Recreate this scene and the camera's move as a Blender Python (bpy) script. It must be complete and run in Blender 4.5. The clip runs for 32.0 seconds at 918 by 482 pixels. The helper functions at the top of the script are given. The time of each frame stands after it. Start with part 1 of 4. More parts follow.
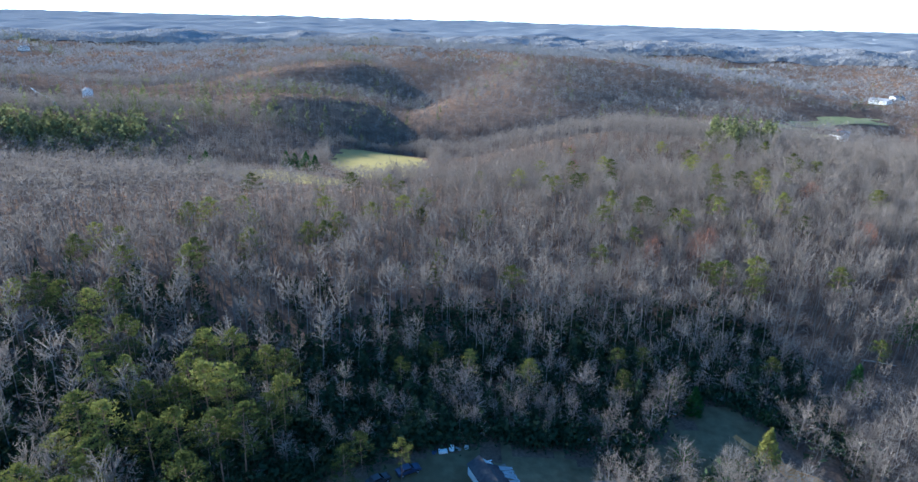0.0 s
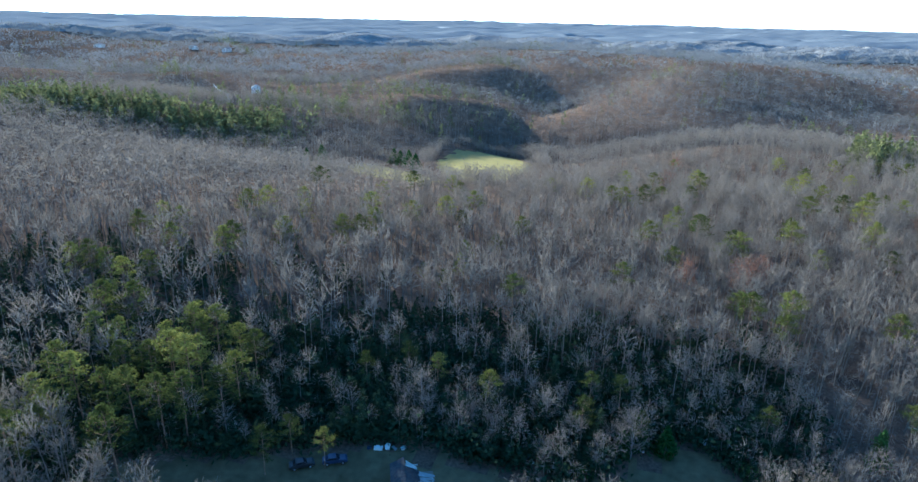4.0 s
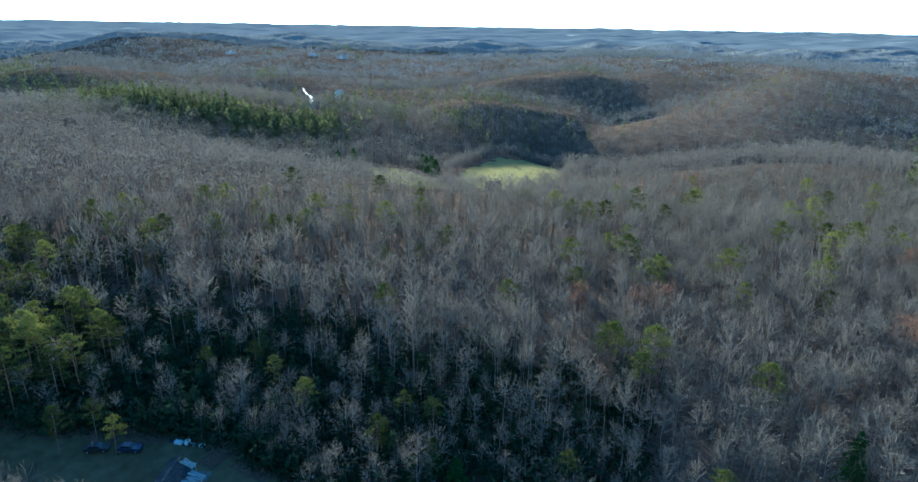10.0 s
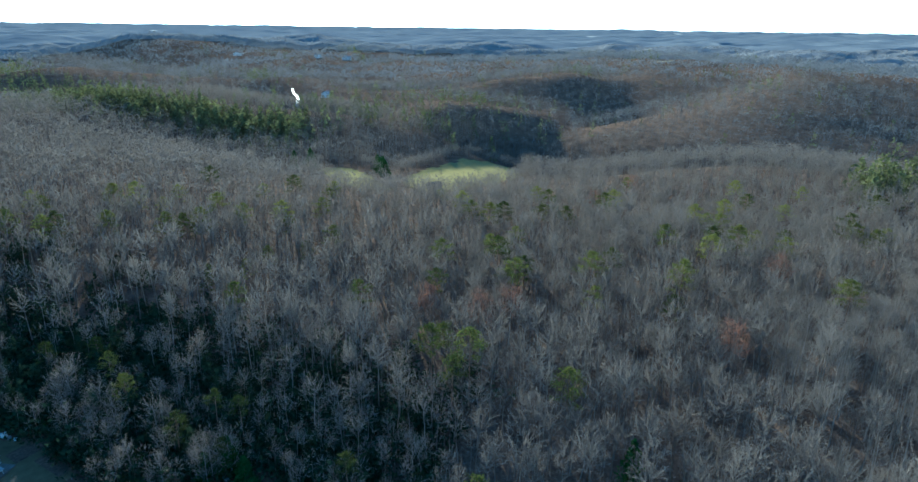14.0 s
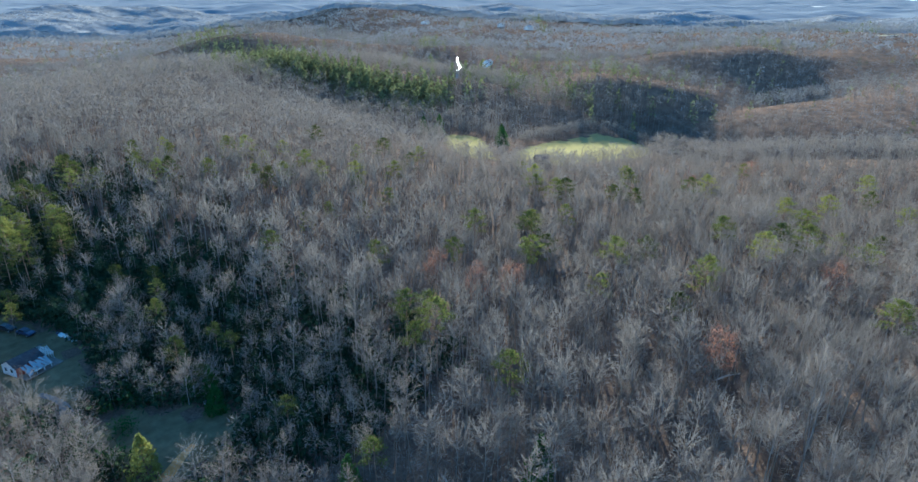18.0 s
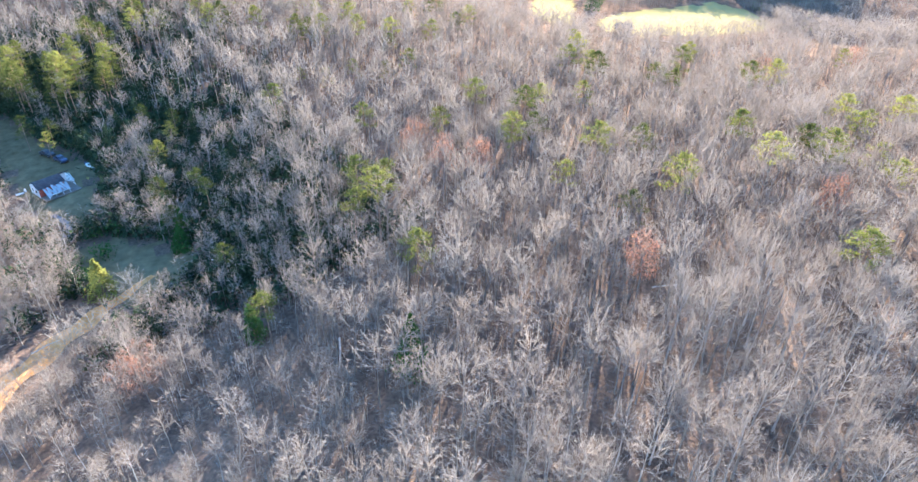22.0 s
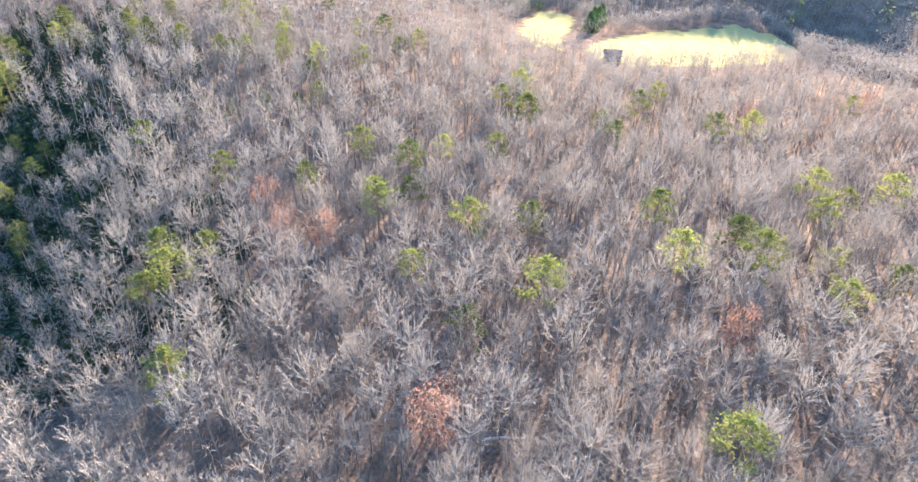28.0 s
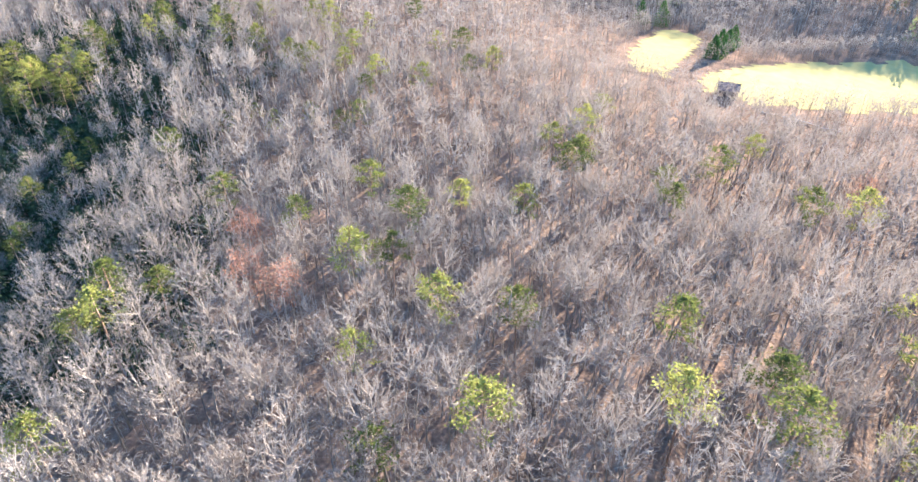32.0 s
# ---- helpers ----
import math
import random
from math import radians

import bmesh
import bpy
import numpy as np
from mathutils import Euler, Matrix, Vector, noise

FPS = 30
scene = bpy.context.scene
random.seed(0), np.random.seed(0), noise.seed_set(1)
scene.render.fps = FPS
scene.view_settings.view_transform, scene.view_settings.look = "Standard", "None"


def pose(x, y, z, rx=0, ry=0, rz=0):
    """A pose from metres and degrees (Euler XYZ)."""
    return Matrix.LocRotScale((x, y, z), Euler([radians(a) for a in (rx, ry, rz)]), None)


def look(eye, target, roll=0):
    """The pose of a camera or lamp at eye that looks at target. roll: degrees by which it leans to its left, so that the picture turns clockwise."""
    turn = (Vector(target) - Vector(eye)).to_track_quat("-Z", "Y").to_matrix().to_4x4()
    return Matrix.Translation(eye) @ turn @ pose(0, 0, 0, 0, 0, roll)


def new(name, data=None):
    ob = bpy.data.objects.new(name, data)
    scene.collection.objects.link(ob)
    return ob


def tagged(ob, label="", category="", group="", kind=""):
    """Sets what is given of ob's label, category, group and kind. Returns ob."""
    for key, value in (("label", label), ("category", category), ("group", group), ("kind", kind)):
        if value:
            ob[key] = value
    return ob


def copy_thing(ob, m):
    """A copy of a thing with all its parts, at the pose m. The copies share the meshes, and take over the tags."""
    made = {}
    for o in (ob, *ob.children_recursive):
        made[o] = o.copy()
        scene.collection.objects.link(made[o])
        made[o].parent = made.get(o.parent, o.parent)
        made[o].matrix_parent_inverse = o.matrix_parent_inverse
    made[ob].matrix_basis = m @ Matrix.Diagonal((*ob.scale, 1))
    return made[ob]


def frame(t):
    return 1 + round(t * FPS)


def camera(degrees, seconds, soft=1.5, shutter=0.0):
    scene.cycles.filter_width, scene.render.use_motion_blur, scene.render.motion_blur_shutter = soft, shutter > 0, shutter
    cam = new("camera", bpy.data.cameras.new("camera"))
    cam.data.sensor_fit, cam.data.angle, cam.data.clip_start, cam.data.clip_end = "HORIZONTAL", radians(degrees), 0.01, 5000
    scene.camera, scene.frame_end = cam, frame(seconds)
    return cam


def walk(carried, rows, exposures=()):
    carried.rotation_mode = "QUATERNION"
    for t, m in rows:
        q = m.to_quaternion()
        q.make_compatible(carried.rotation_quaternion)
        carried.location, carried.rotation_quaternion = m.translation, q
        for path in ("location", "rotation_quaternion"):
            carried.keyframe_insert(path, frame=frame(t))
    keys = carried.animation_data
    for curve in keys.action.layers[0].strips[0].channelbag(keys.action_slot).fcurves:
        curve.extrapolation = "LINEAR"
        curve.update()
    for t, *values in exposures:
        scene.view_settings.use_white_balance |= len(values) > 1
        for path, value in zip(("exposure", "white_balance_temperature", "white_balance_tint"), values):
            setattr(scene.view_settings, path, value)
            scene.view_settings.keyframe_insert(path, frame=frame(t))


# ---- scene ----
cam = camera(71.2, 32.0, soft=1.5)
METRES, EYE, TILT, LEAN, TURN = 300.0, 80.0, -19.3, -1.5, 0.0
ROWS = [
    (0.0, 0.0, 0.0, 0.0, 0.0, 0.0, 0.0),
    (0.5, 0.0166, 0.0008, -0.0001, 1.52, 0.05, -0.5),
    (1.0, 0.0332, 0.0021, 0.0001, 3.07, 0.07, -1.05),
    (1.5, 0.0497, 0.0039, 0.0003, 4.87, 0.09, -1.64),
    (2.0, 0.0663, 0.0063, 0.0008, 6.67, 0.07, -2.25),
    (2.5, 0.0828, 0.0091, 0.0013, 8.44, 0.05, -2.83),
    (3.0, 0.0988, 0.0126, 0.0021, 10.71, -0.04, -3.55),
    (3.5, 0.1147, 0.0167, 0.0032, 12.85, -0.14, -4.27),
    (5.5, 0.1778, 0.0382, 0.0091, 20.71, -0.66, -6.74),
    (6.0, 0.1928, 0.0448, 0.011, 22.61, -0.82, -7.33),
    (6.5, 0.2077, 0.0519, 0.0131, 24.36, -0.99, -7.85),
    (7.0, 0.2225, 0.0594, 0.0154, 25.37, -1.05, -8.13),
    (7.5, 0.2372, 0.067, 0.0177, 25.7, -1.04, -8.23),
    (8.0, 0.252, 0.0745, 0.0199, 25.95, -1.01, -8.3),
    (8.5, 0.2667, 0.0822, 0.0221, 26.11, -0.99, -8.36),
    (9.0, 0.2815, 0.09, 0.0244, 26.21, -0.95, -8.36),
    (9.5, 0.2963, 0.0976, 0.0266, 26.3, -0.93, -8.37),
    (10.0, 0.3112, 0.1053, 0.0286, 26.45, -0.93, -8.41),
    (10.5, 0.326, 0.1129, 0.031, 26.77, -0.96, -8.49),
    (11.0, 0.3408, 0.1207, 0.0332, 27.02, -0.97, -8.52),
    (11.5, 0.3554, 0.1288, 0.0356, 27.16, -0.95, -8.56),
    (12.0, 0.3703, 0.1368, 0.0383, 27.26, -0.95, -8.57),
    (12.5, 0.3851, 0.1451, 0.0407, 27.46, -0.95, -8.58),
    (13.0, 0.3998, 0.1534, 0.0431, 27.77, -0.97, -8.66),
    (13.5, 0.4143, 0.1618, 0.0454, 28.12, -1.03, -8.77),
    (15.5, 0.4722, 0.1972, 0.0564, 33.88, -2.08, -10.45),
    (16.0, 0.4848, 0.207, 0.059, 37.04, -2.72, -11.31),
    (16.5, 0.4968, 0.2179, 0.0616, 40.91, -3.52, -12.37),
    (17.0, 0.5081, 0.2288, 0.0653, 44.22, -4.24, -13.1),
    (17.5, 0.5193, 0.2403, 0.0687, 45.7, -4.62, -13.48),
    (18.0, 0.5297, 0.252, 0.0717, 45.77, -6.9, -13.54),
    (18.5, 0.5406, 0.264, 0.0767, 45.85, -10.73, -13.4),
    (19.0, 0.5515, 0.2759, 0.0808, 46.53, -12.67, -13.54),
    (19.5, 0.562, 0.288, 0.0848, 48.25, -14.17, -14.05),
    (20.0, 0.571, 0.3006, 0.0892, 51.61, -16.08, -14.93),
    (20.5, 0.5787, 0.314, 0.0931, 53.85, -17.98, -15.42),
    (21.0, 0.5848, 0.3277, 0.0973, 54.92, -19.73, -15.6),
    (21.5, 0.5887, 0.3406, 0.1019, 56.24, -21.31, -15.95),
    (22.0, 0.591, 0.3535, 0.1061, 59.48, -22.38, -16.58),
    (22.5, 0.5918, 0.3664, 0.1105, 61.87, -23.04, -16.99),
    (23.0, 0.5914, 0.3791, 0.1148, 62.74, -23.28, -17.16),
    (23.5, 0.5899, 0.3916, 0.1191, 63.42, -23.46, -17.26),
    (24.0, 0.5876, 0.4041, 0.1232, 63.95, -23.59, -17.38),
    (24.5, 0.5846, 0.4166, 0.1276, 64.43, -23.74, -17.48),
    (25.0, 0.5812, 0.4293, 0.1319, 64.93, -23.87, -17.58),
    (25.5, 0.5773, 0.4419, 0.1363, 65.29, -23.97, -17.63),
    (27.5, 0.5589, 0.4916, 0.1538, 65.37, -23.93, -17.64),
    (28.0, 0.5539, 0.5032, 0.1577, 65.34, -23.91, -17.66),
    (28.5, 0.5488, 0.5147, 0.1617, 65.32, -23.9, -17.68),
    (29.0, 0.5438, 0.5264, 0.1656, 65.31, -23.88, -17.67),
    (29.5, 0.5387, 0.538, 0.1696, 65.63, -23.99, -17.73),
    (30.0, 0.5331, 0.5495, 0.1735, 66.87, -24.38, -17.9),
    (30.5, 0.5271, 0.5611, 0.1776, 68.37, -24.85, -18.09),
    (31.0, 0.5208, 0.5731, 0.1818, 69.63, -25.26, -18.27),
    (31.5, 0.514, 0.5837, 0.1858, 73.61, -26.62, -18.73),
    (32.0, 0.5062, 0.5942, 0.1892, 79.77, -28.59, -19.26),
]
# exposure of the film: it dims while the sun nears the frame and is lifted once the view drops
EXPOSURES = [(0.0, 2.35, 4800, 2), (3.5, 2.35, 4750, -3), (5.5, 2.28, 4550, -13), (13.5, 1.92, 4550, -16), (17.5, 1.92, 4550, -16), (18.0, 2.45, 4800, -7), (18.5, 3.2, 5300, 2), (19.0, 3.9, 5550, 4), (20.0, 4.0, 5650, 7), (32.0, 3.95, 5700, 9)]
walk(cam, [(t, pose(0, 0, EYE, TILT, LEAN, TURN) @ pose(METRES * x, METRES * y, METRES * z, 90 + pitch, roll, yaw)) for t, x, y, z, yaw, pitch, roll in ROWS], EXPOSURES)

# ---- light ----
SUN_AZ, SUN_EL = 45.5, 14.2          # degrees left of +y, and above the horizon
world = bpy.data.worlds.new("winter_sky")
scene.world = world
world.use_nodes = True
wt = world.node_tree
wt.nodes.clear()
sky = wt.nodes.new("ShaderNodeTexSky")
sky.sky_type, sky.sun_disc = "NISHITA", False
sky.sun_elevation, sky.sun_rotation = radians(SUN_EL), radians(360.0 - SUN_AZ)
sky.air_density, sky.dust_density, sky.ozone_density = 0.9, 0.3, 2.5
bg, wo = wt.nodes.new("ShaderNodeBackground"), wt.nodes.new("ShaderNodeOutputWorld")
bg.inputs["Strength"].default_value = 0.082
pale = wt.nodes.new("ShaderNodeHueSaturation")       # winter haze pales the sky all round the horizon
way, parts, rise = wt.nodes.new("ShaderNodeTexCoord"), wt.nodes.new("ShaderNodeSeparateXYZ"), wt.nodes.new("ShaderNodeMapRange")
wt.links.new(way.outputs["Generated"], parts.inputs[0])
wt.links.new(parts.outputs["Z"], rise.inputs[0])
for k, v in ((1, 0.02), (2, 0.3), (3, 0.12), (4, 1.15)):
    rise.inputs[k].default_value = v
wt.links.new(rise.outputs[0], pale.inputs["Saturation"])
wt.links.new(sky.outputs[0], pale.inputs["Color"])
wt.links.new(pale.outputs[0], bg.inputs[0])
wt.links.new(bg.outputs[0], wo.inputs[0])
sun_data = bpy.data.lights.new("sun", "SUN")
sun_data.energy, sun_data.angle, sun_data.color = 5.0, radians(0.5), (1.0, 0.82, 0.64)
sun = new("sun", sun_data)
to_sun = Vector((-math.sin(radians(SUN_AZ)) * math.cos(radians(SUN_EL)), math.cos(radians(SUN_AZ)) * math.cos(radians(SUN_EL)), math.sin(radians(SUN_EL))))
sun.matrix_world = look(tuple(to_sun * 300), (0, 0, 0))


# ---- materials ----
def ramp_node(nt, colours, fac):
    r = nt.nodes.new("ShaderNodeValToRGB")
    while len(r.color_ramp.elements) < len(colours):
        r.color_ramp.elements.new(0.5)
    for i, c in enumerate(colours):
        r.color_ramp.elements[i].position = i / max(1, len(colours) - 1)
        r.color_ramp.elements[i].color = (*c, 1)
    nt.links.new(fac, r.inputs[0])
    return r.outputs[0]


def surface(name, colours, scale=1.0, rough=0.9, metal=0.0, bump=0.0, detail=6.0, tint=False, mix=0.5, through_light=0.0, coarse=0.12):
    """A grained surface: fine noise of the given scale and a coarse one pick from the colours; tint adds a value of each plant."""
    m = bpy.data.materials.new(name)
    m.use_nodes = True
    nt = m.node_tree
    b = nt.nodes["Principled BSDF"]
    b.inputs["Roughness"].default_value, b.inputs["Metallic"].default_value = rough, metal
    b.inputs["Specular IOR Level"].default_value = 0.0 if rough > 0.6 else 0.5
    geo = nt.nodes.new("ShaderNodeNewGeometry")
    n1, n2 = nt.nodes.new("ShaderNodeTexNoise"), nt.nodes.new("ShaderNodeTexNoise")
    n1.inputs["Scale"].default_value, n1.inputs["Detail"].default_value = scale, detail
    n2.inputs["Scale"].default_value, n2.inputs["Detail"].default_value = scale * coarse, 3.0
    for n in (n1, n2):
        nt.links.new(geo.outputs["Position"], n.inputs["Vector"])
    mx = nt.nodes.new("ShaderNodeMix")
    mx.inputs[0].default_value = mix
    nt.links.new(n1.outputs[0], mx.inputs[2])
    nt.links.new(n2.outputs[0], mx.inputs[3])
    fac = mx.outputs[0]
    spread = nt.nodes.new("ShaderNodeMapRange")
    spread.inputs[1].default_value, spread.inputs[2].default_value = 0.3, 0.7
    nt.links.new(fac, spread.inputs[0])
    fac = spread.outputs[0]
    if tint:
        at, oi = nt.nodes.new("ShaderNodeAttribute"), nt.nodes.new("ShaderNodeObjectInfo")
        at.attribute_name = "tint"
        add, fr, blend = nt.nodes.new("ShaderNodeMath"), nt.nodes.new("ShaderNodeMath"), nt.nodes.new("ShaderNodeMix")
        fr.operation = "FRACT"
        nt.links.new(at.outputs["Fac"], add.inputs[0])
        nt.links.new(oi.outputs["Random"], add.inputs[1])
        nt.links.new(add.outputs[0], fr.inputs[0])
        blend.inputs[0].default_value = 0.68
        nt.links.new(fac, blend.inputs[2])
        nt.links.new(fr.outputs[0], blend.inputs[3])
        fac = blend.outputs[0]
    col = ramp_node(nt, colours, fac)
    nt.links.new(col, b.inputs["Base Color"])
    if bump:
        bn = nt.nodes.new("ShaderNodeBump")
        bn.inputs["Strength"].default_value, bn.inputs["Distance"].default_value = bump, 0.3
        nt.links.new(n1.outputs[0], bn.inputs["Height"])
        nt.links.new(bn.outputs[0], b.inputs["Normal"])
    if through_light:
        tr, ad = nt.nodes.new("ShaderNodeBsdfTranslucent"), nt.nodes.new("ShaderNodeMixShader")
        ad.inputs[0].default_value = through_light
        nt.links.new(col, tr.inputs[0])
        nt.links.new(b.outputs[0], ad.inputs[1])
        nt.links.new(tr.outputs[0], ad.inputs[2])
        nt.links.new(ad.outputs[0], nt.nodes["Material Output"].inputs[0])
    return m


M_LITTER = surface("leaf_litter", [(0.05, 0.038, 0.03), (0.125, 0.086, 0.062), (0.235, 0.155, 0.106)], 1.6, bump=0.7, detail=9.0, coarse=0.1)
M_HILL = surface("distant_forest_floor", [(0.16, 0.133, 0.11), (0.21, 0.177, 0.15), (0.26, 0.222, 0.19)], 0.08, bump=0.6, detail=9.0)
M_PASTURE = surface("pasture_grass", [(0.195, 0.165, 0.068), (0.23, 0.195, 0.082), (0.265, 0.225, 0.1)], 0.25, bump=0.2, detail=8.0)
M_LAWN = surface("far_hayfield", [(0.2, 0.2, 0.09), (0.27, 0.26, 0.12), (0.33, 0.31, 0.16)], 0.05)
M_ROUGH = surface("rough_grass", [(0.07, 0.056, 0.03), (0.13, 0.103, 0.057), (0.2, 0.156, 0.088)], 0.5, bump=0.5, detail=9.0)
# dirt and straw, raised and reddened to put the track's sunlight into the colour
M_SUNLIT_DIRT = surface("sunlit_dirt_and_straw", [(0.28, 0.12, 0.042), (0.42, 0.21, 0.078), (0.52, 0.3, 0.125)], 0.9, bump=0.5, detail=9.0)
M_GRAVEL = surface("gravel", [(0.09, 0.09, 0.092), (0.14, 0.14, 0.142), (0.2, 0.2, 0.195)], 1.5, bump=0.4)
M_STUBBLE = surface("dry_field", [(0.3, 0.24, 0.13), (0.42, 0.35, 0.2), (0.45, 0.4, 0.24)], 0.05)
M_WATER = surface("creek_water", [(0.05, 0.06, 0.06), (0.08, 0.09, 0.08)], 0.3, rough=0.38, bump=0.4)
M_BARK = surface("grey_bark", [(0.15, 0.13, 0.11), (0.21, 0.185, 0.16), (0.27, 0.242, 0.213), (0.35, 0.32, 0.288)], 1.2, tint=True)
M_TWIG = surface("bare_twigs", [(0.165, 0.137, 0.113), (0.19, 0.16, 0.134), (0.215, 0.184, 0.155), (0.24, 0.208, 0.178)], 0.5, tint=True, through_light=0.2)
M_FARTWIG = surface("bare_woods_far_off", [(0.075, 0.069, 0.064), (0.145, 0.132, 0.121), (0.215, 0.196, 0.18), (0.3, 0.275, 0.252)], 0.03, tint=True, through_light=0.15)
# brown greyed out: some of the distance haze is painted into these twigs
M_HAZETWIG = surface("bare_woods_greyed_for_haze", [(0.15, 0.147, 0.146), (0.2, 0.196, 0.194), (0.245, 0.24, 0.238), (0.29, 0.284, 0.28)], 0.02, tint=True, through_light=0.15)
# bluish albedo: the haze before the horizon is put into this colour
M_BLUEHAZE = surface("far_land_tinted_for_haze", [(0.235, 0.255, 0.28), (0.25, 0.27, 0.295), (0.265, 0.285, 0.31), (0.28, 0.3, 0.325)], 0.004, tint=True, through_light=0.4)
M_PINE = surface("pine_needles", [(0.036, 0.046, 0.015), (0.08, 0.09, 0.025), (0.16, 0.162, 0.042), (0.27, 0.258, 0.07)], 0.6, tint=True, through_light=0.24)
M_CEDAR = surface("cedar_foliage", [(0.025, 0.06, 0.018), (0.05, 0.1, 0.028), (0.1, 0.15, 0.045)], 0.8, tint=True, through_light=0.2)
M_LAUREL = surface("laurel_leaves", [(0.022, 0.034, 0.019), (0.038, 0.055, 0.03), (0.06, 0.082, 0.043)], 0.8, tint=True, through_light=0.2)
M_FARPINE = surface("far_conifers", [(0.075, 0.083, 0.04), (0.132, 0.138, 0.06), (0.195, 0.196, 0.085)], 0.03, tint=True, through_light=0.25)
M_RUSSET = surface("dead_russet_leaves", [(0.17, 0.085, 0.058), (0.23, 0.12, 0.08), (0.29, 0.155, 0.105)], 0.6, tint=True, through_light=0.24)
M_PINEBARK = surface("pine_bark", [(0.1, 0.07, 0.05), (0.2, 0.13, 0.09), (0.28, 0.2, 0.15)], 2.0)
M_DEADWOOD = surface("bleached_dead_wood", [(0.3, 0.27, 0.235), (0.42, 0.385, 0.34)], 2.0)


# ---- meshes ----
def mesh_of(name, V, F, mat, tint=None):
    """A triangle mesh out of arrays."""
    V, F = np.asarray(V, np.float32), np.asarray(F, np.int32)
    me = bpy.data.meshes.new(name)
    me.vertices.add(len(V))
    me.vertices.foreach_set("co", V.ravel())
    me.loops.add(F.size)
    me.loops.foreach_set("vertex_index", F.ravel())
    me.polygons.add(len(F))
    me.polygons.foreach_set("loop_start", np.arange(0, F.size, F.shape[1], dtype=np.int32))
    me.update(calc_edges=True)
    if tint is not None:
        a = me.attributes.new("tint", "FLOAT", "POINT")
        a.data.foreach_set("value", np.asarray(tint, np.float32))
    me.materials.append(mat)
    return me


def part(name, bm, mat, parent, label="", smooth=False):
    me = bpy.data.meshes.new(name)
    bmesh.ops.recalc_face_normals(bm, faces=bm.faces)
    bm.to_mesh(me)
    bm.free()
    me.materials.append(mat)
    if smooth:
        for p in me.polygons:
            p.use_smooth = True
    ob = new(name, me)
    ob.parent = parent
    return tagged(ob, label=label)


def mesh_part(name, me, parent, label=""):
    ob = new(name, me)
    ob.parent = parent
    return tagged(ob, label=label)


def box(sx, sy, sz, at=(0, 0, 0), turn=None, bevel=0.0, bm=None):
    bm = bm or bmesh.new()
    m = Matrix.Translation(at) @ (turn or Matrix()) @ Matrix.Diagonal((sx, sy, sz, 1))
    r = bmesh.ops.create_cube(bm, size=1, matrix=m)
    if bevel:
        bmesh.ops.bevel(bm, geom=list({e for v in r["verts"] for e in v.link_edges}), offset=bevel, segments=1, affect="EDGES")
    return bm


def prism(points, depth, bm=None):
    """An outline in x, z carried along y by depth."""
    bm = bm or bmesh.new()
    a = [bm.verts.new((x, 0, z)) for x, z in points]
    b = [bm.verts.new((x, depth, z)) for x, z in points]
    bm.faces.new(a)
    bm.faces.new(b[::-1])
    for i in range(len(a)):
        j = (i + 1) % len(a)
        bm.faces.new((a[j], a[i], b[i], b[j]))
    return bm


# ---- the lie of the land ----
# bumps of the near land: for each x, heights of soft bumps at y = -60, 20, 100, 180, 260, 340, 420
NEAR = {
    -440: (0, 0, 9.1, -2.5, 0.7, 9.6, -3.4),
    -310: (0, 0, -2.6, -0.2, 10.3, 14.2, -13.2),
    -180: (0.6, 1.9, 2.1, 13.9, -5.4, -10.7, 2.1),
    -50: (-5.5, 8.1, -10.6, 14.4, -14.6, 26.6, -18.6),
    80: (3.5, 13.4, -26.6, 25.9, -12.6, -3.1, 3.1),
    210: (-3.7, 2.7, 1.6, 7.0, -0.9, 20.9, -21.8),
}
# bumps of the hills beyond: for each y, heights of soft bumps every 100 m from x = -620
HILLS = {
    340: (6, 21, -2, -1, -3, 2, 0, 3, 3, -7, 1),
    420: (4, 20, 12, 17, 13, -4, -8, 10, 12, -2, 3),
    500: (4, 16, 10, -2, -2, 29, 7, 3, -7, 14, -6),
    580: (5, 3, 12, 14, 15, -14, 7, 5, 0, 10, -18),
    670: (6, -2, 13, -9, 8, 28, -6, 16, -4, -9, -1),
    770: (6, -3, 0, 4, 1, 15, -3, 3, 0, -6, 5),
}
# stream valleys between them: the line, depth and half width
VALLEYS = [
    ([(-300, 500), (-220, 495), (-150, 462), (-75, 455), (-40, 450), (10, 425), (60, 445), (110, 480), (160, 515), (230, 520), (300, 560)], 10, 26),
    ([(-50, 455), (-45, 500), (-40, 580), (-36, 664), (-70, 760)], 9, 24),
]
# broader hills farther off, every 300 m from x = -1000
FAR_HILLS = {
    920: (34, 18, 11, 9, 39, -11, 28),
    1140: (-8, 1, 3, 29, -9, -1, 7),
    1400: (18, 7, 16, 7, 12, 40, 9),
}


def smooth01(a, b, v):
    s = np.clip((v - a) / (b - a), 0, 1)
    return s * s * (3 - 2 * s)


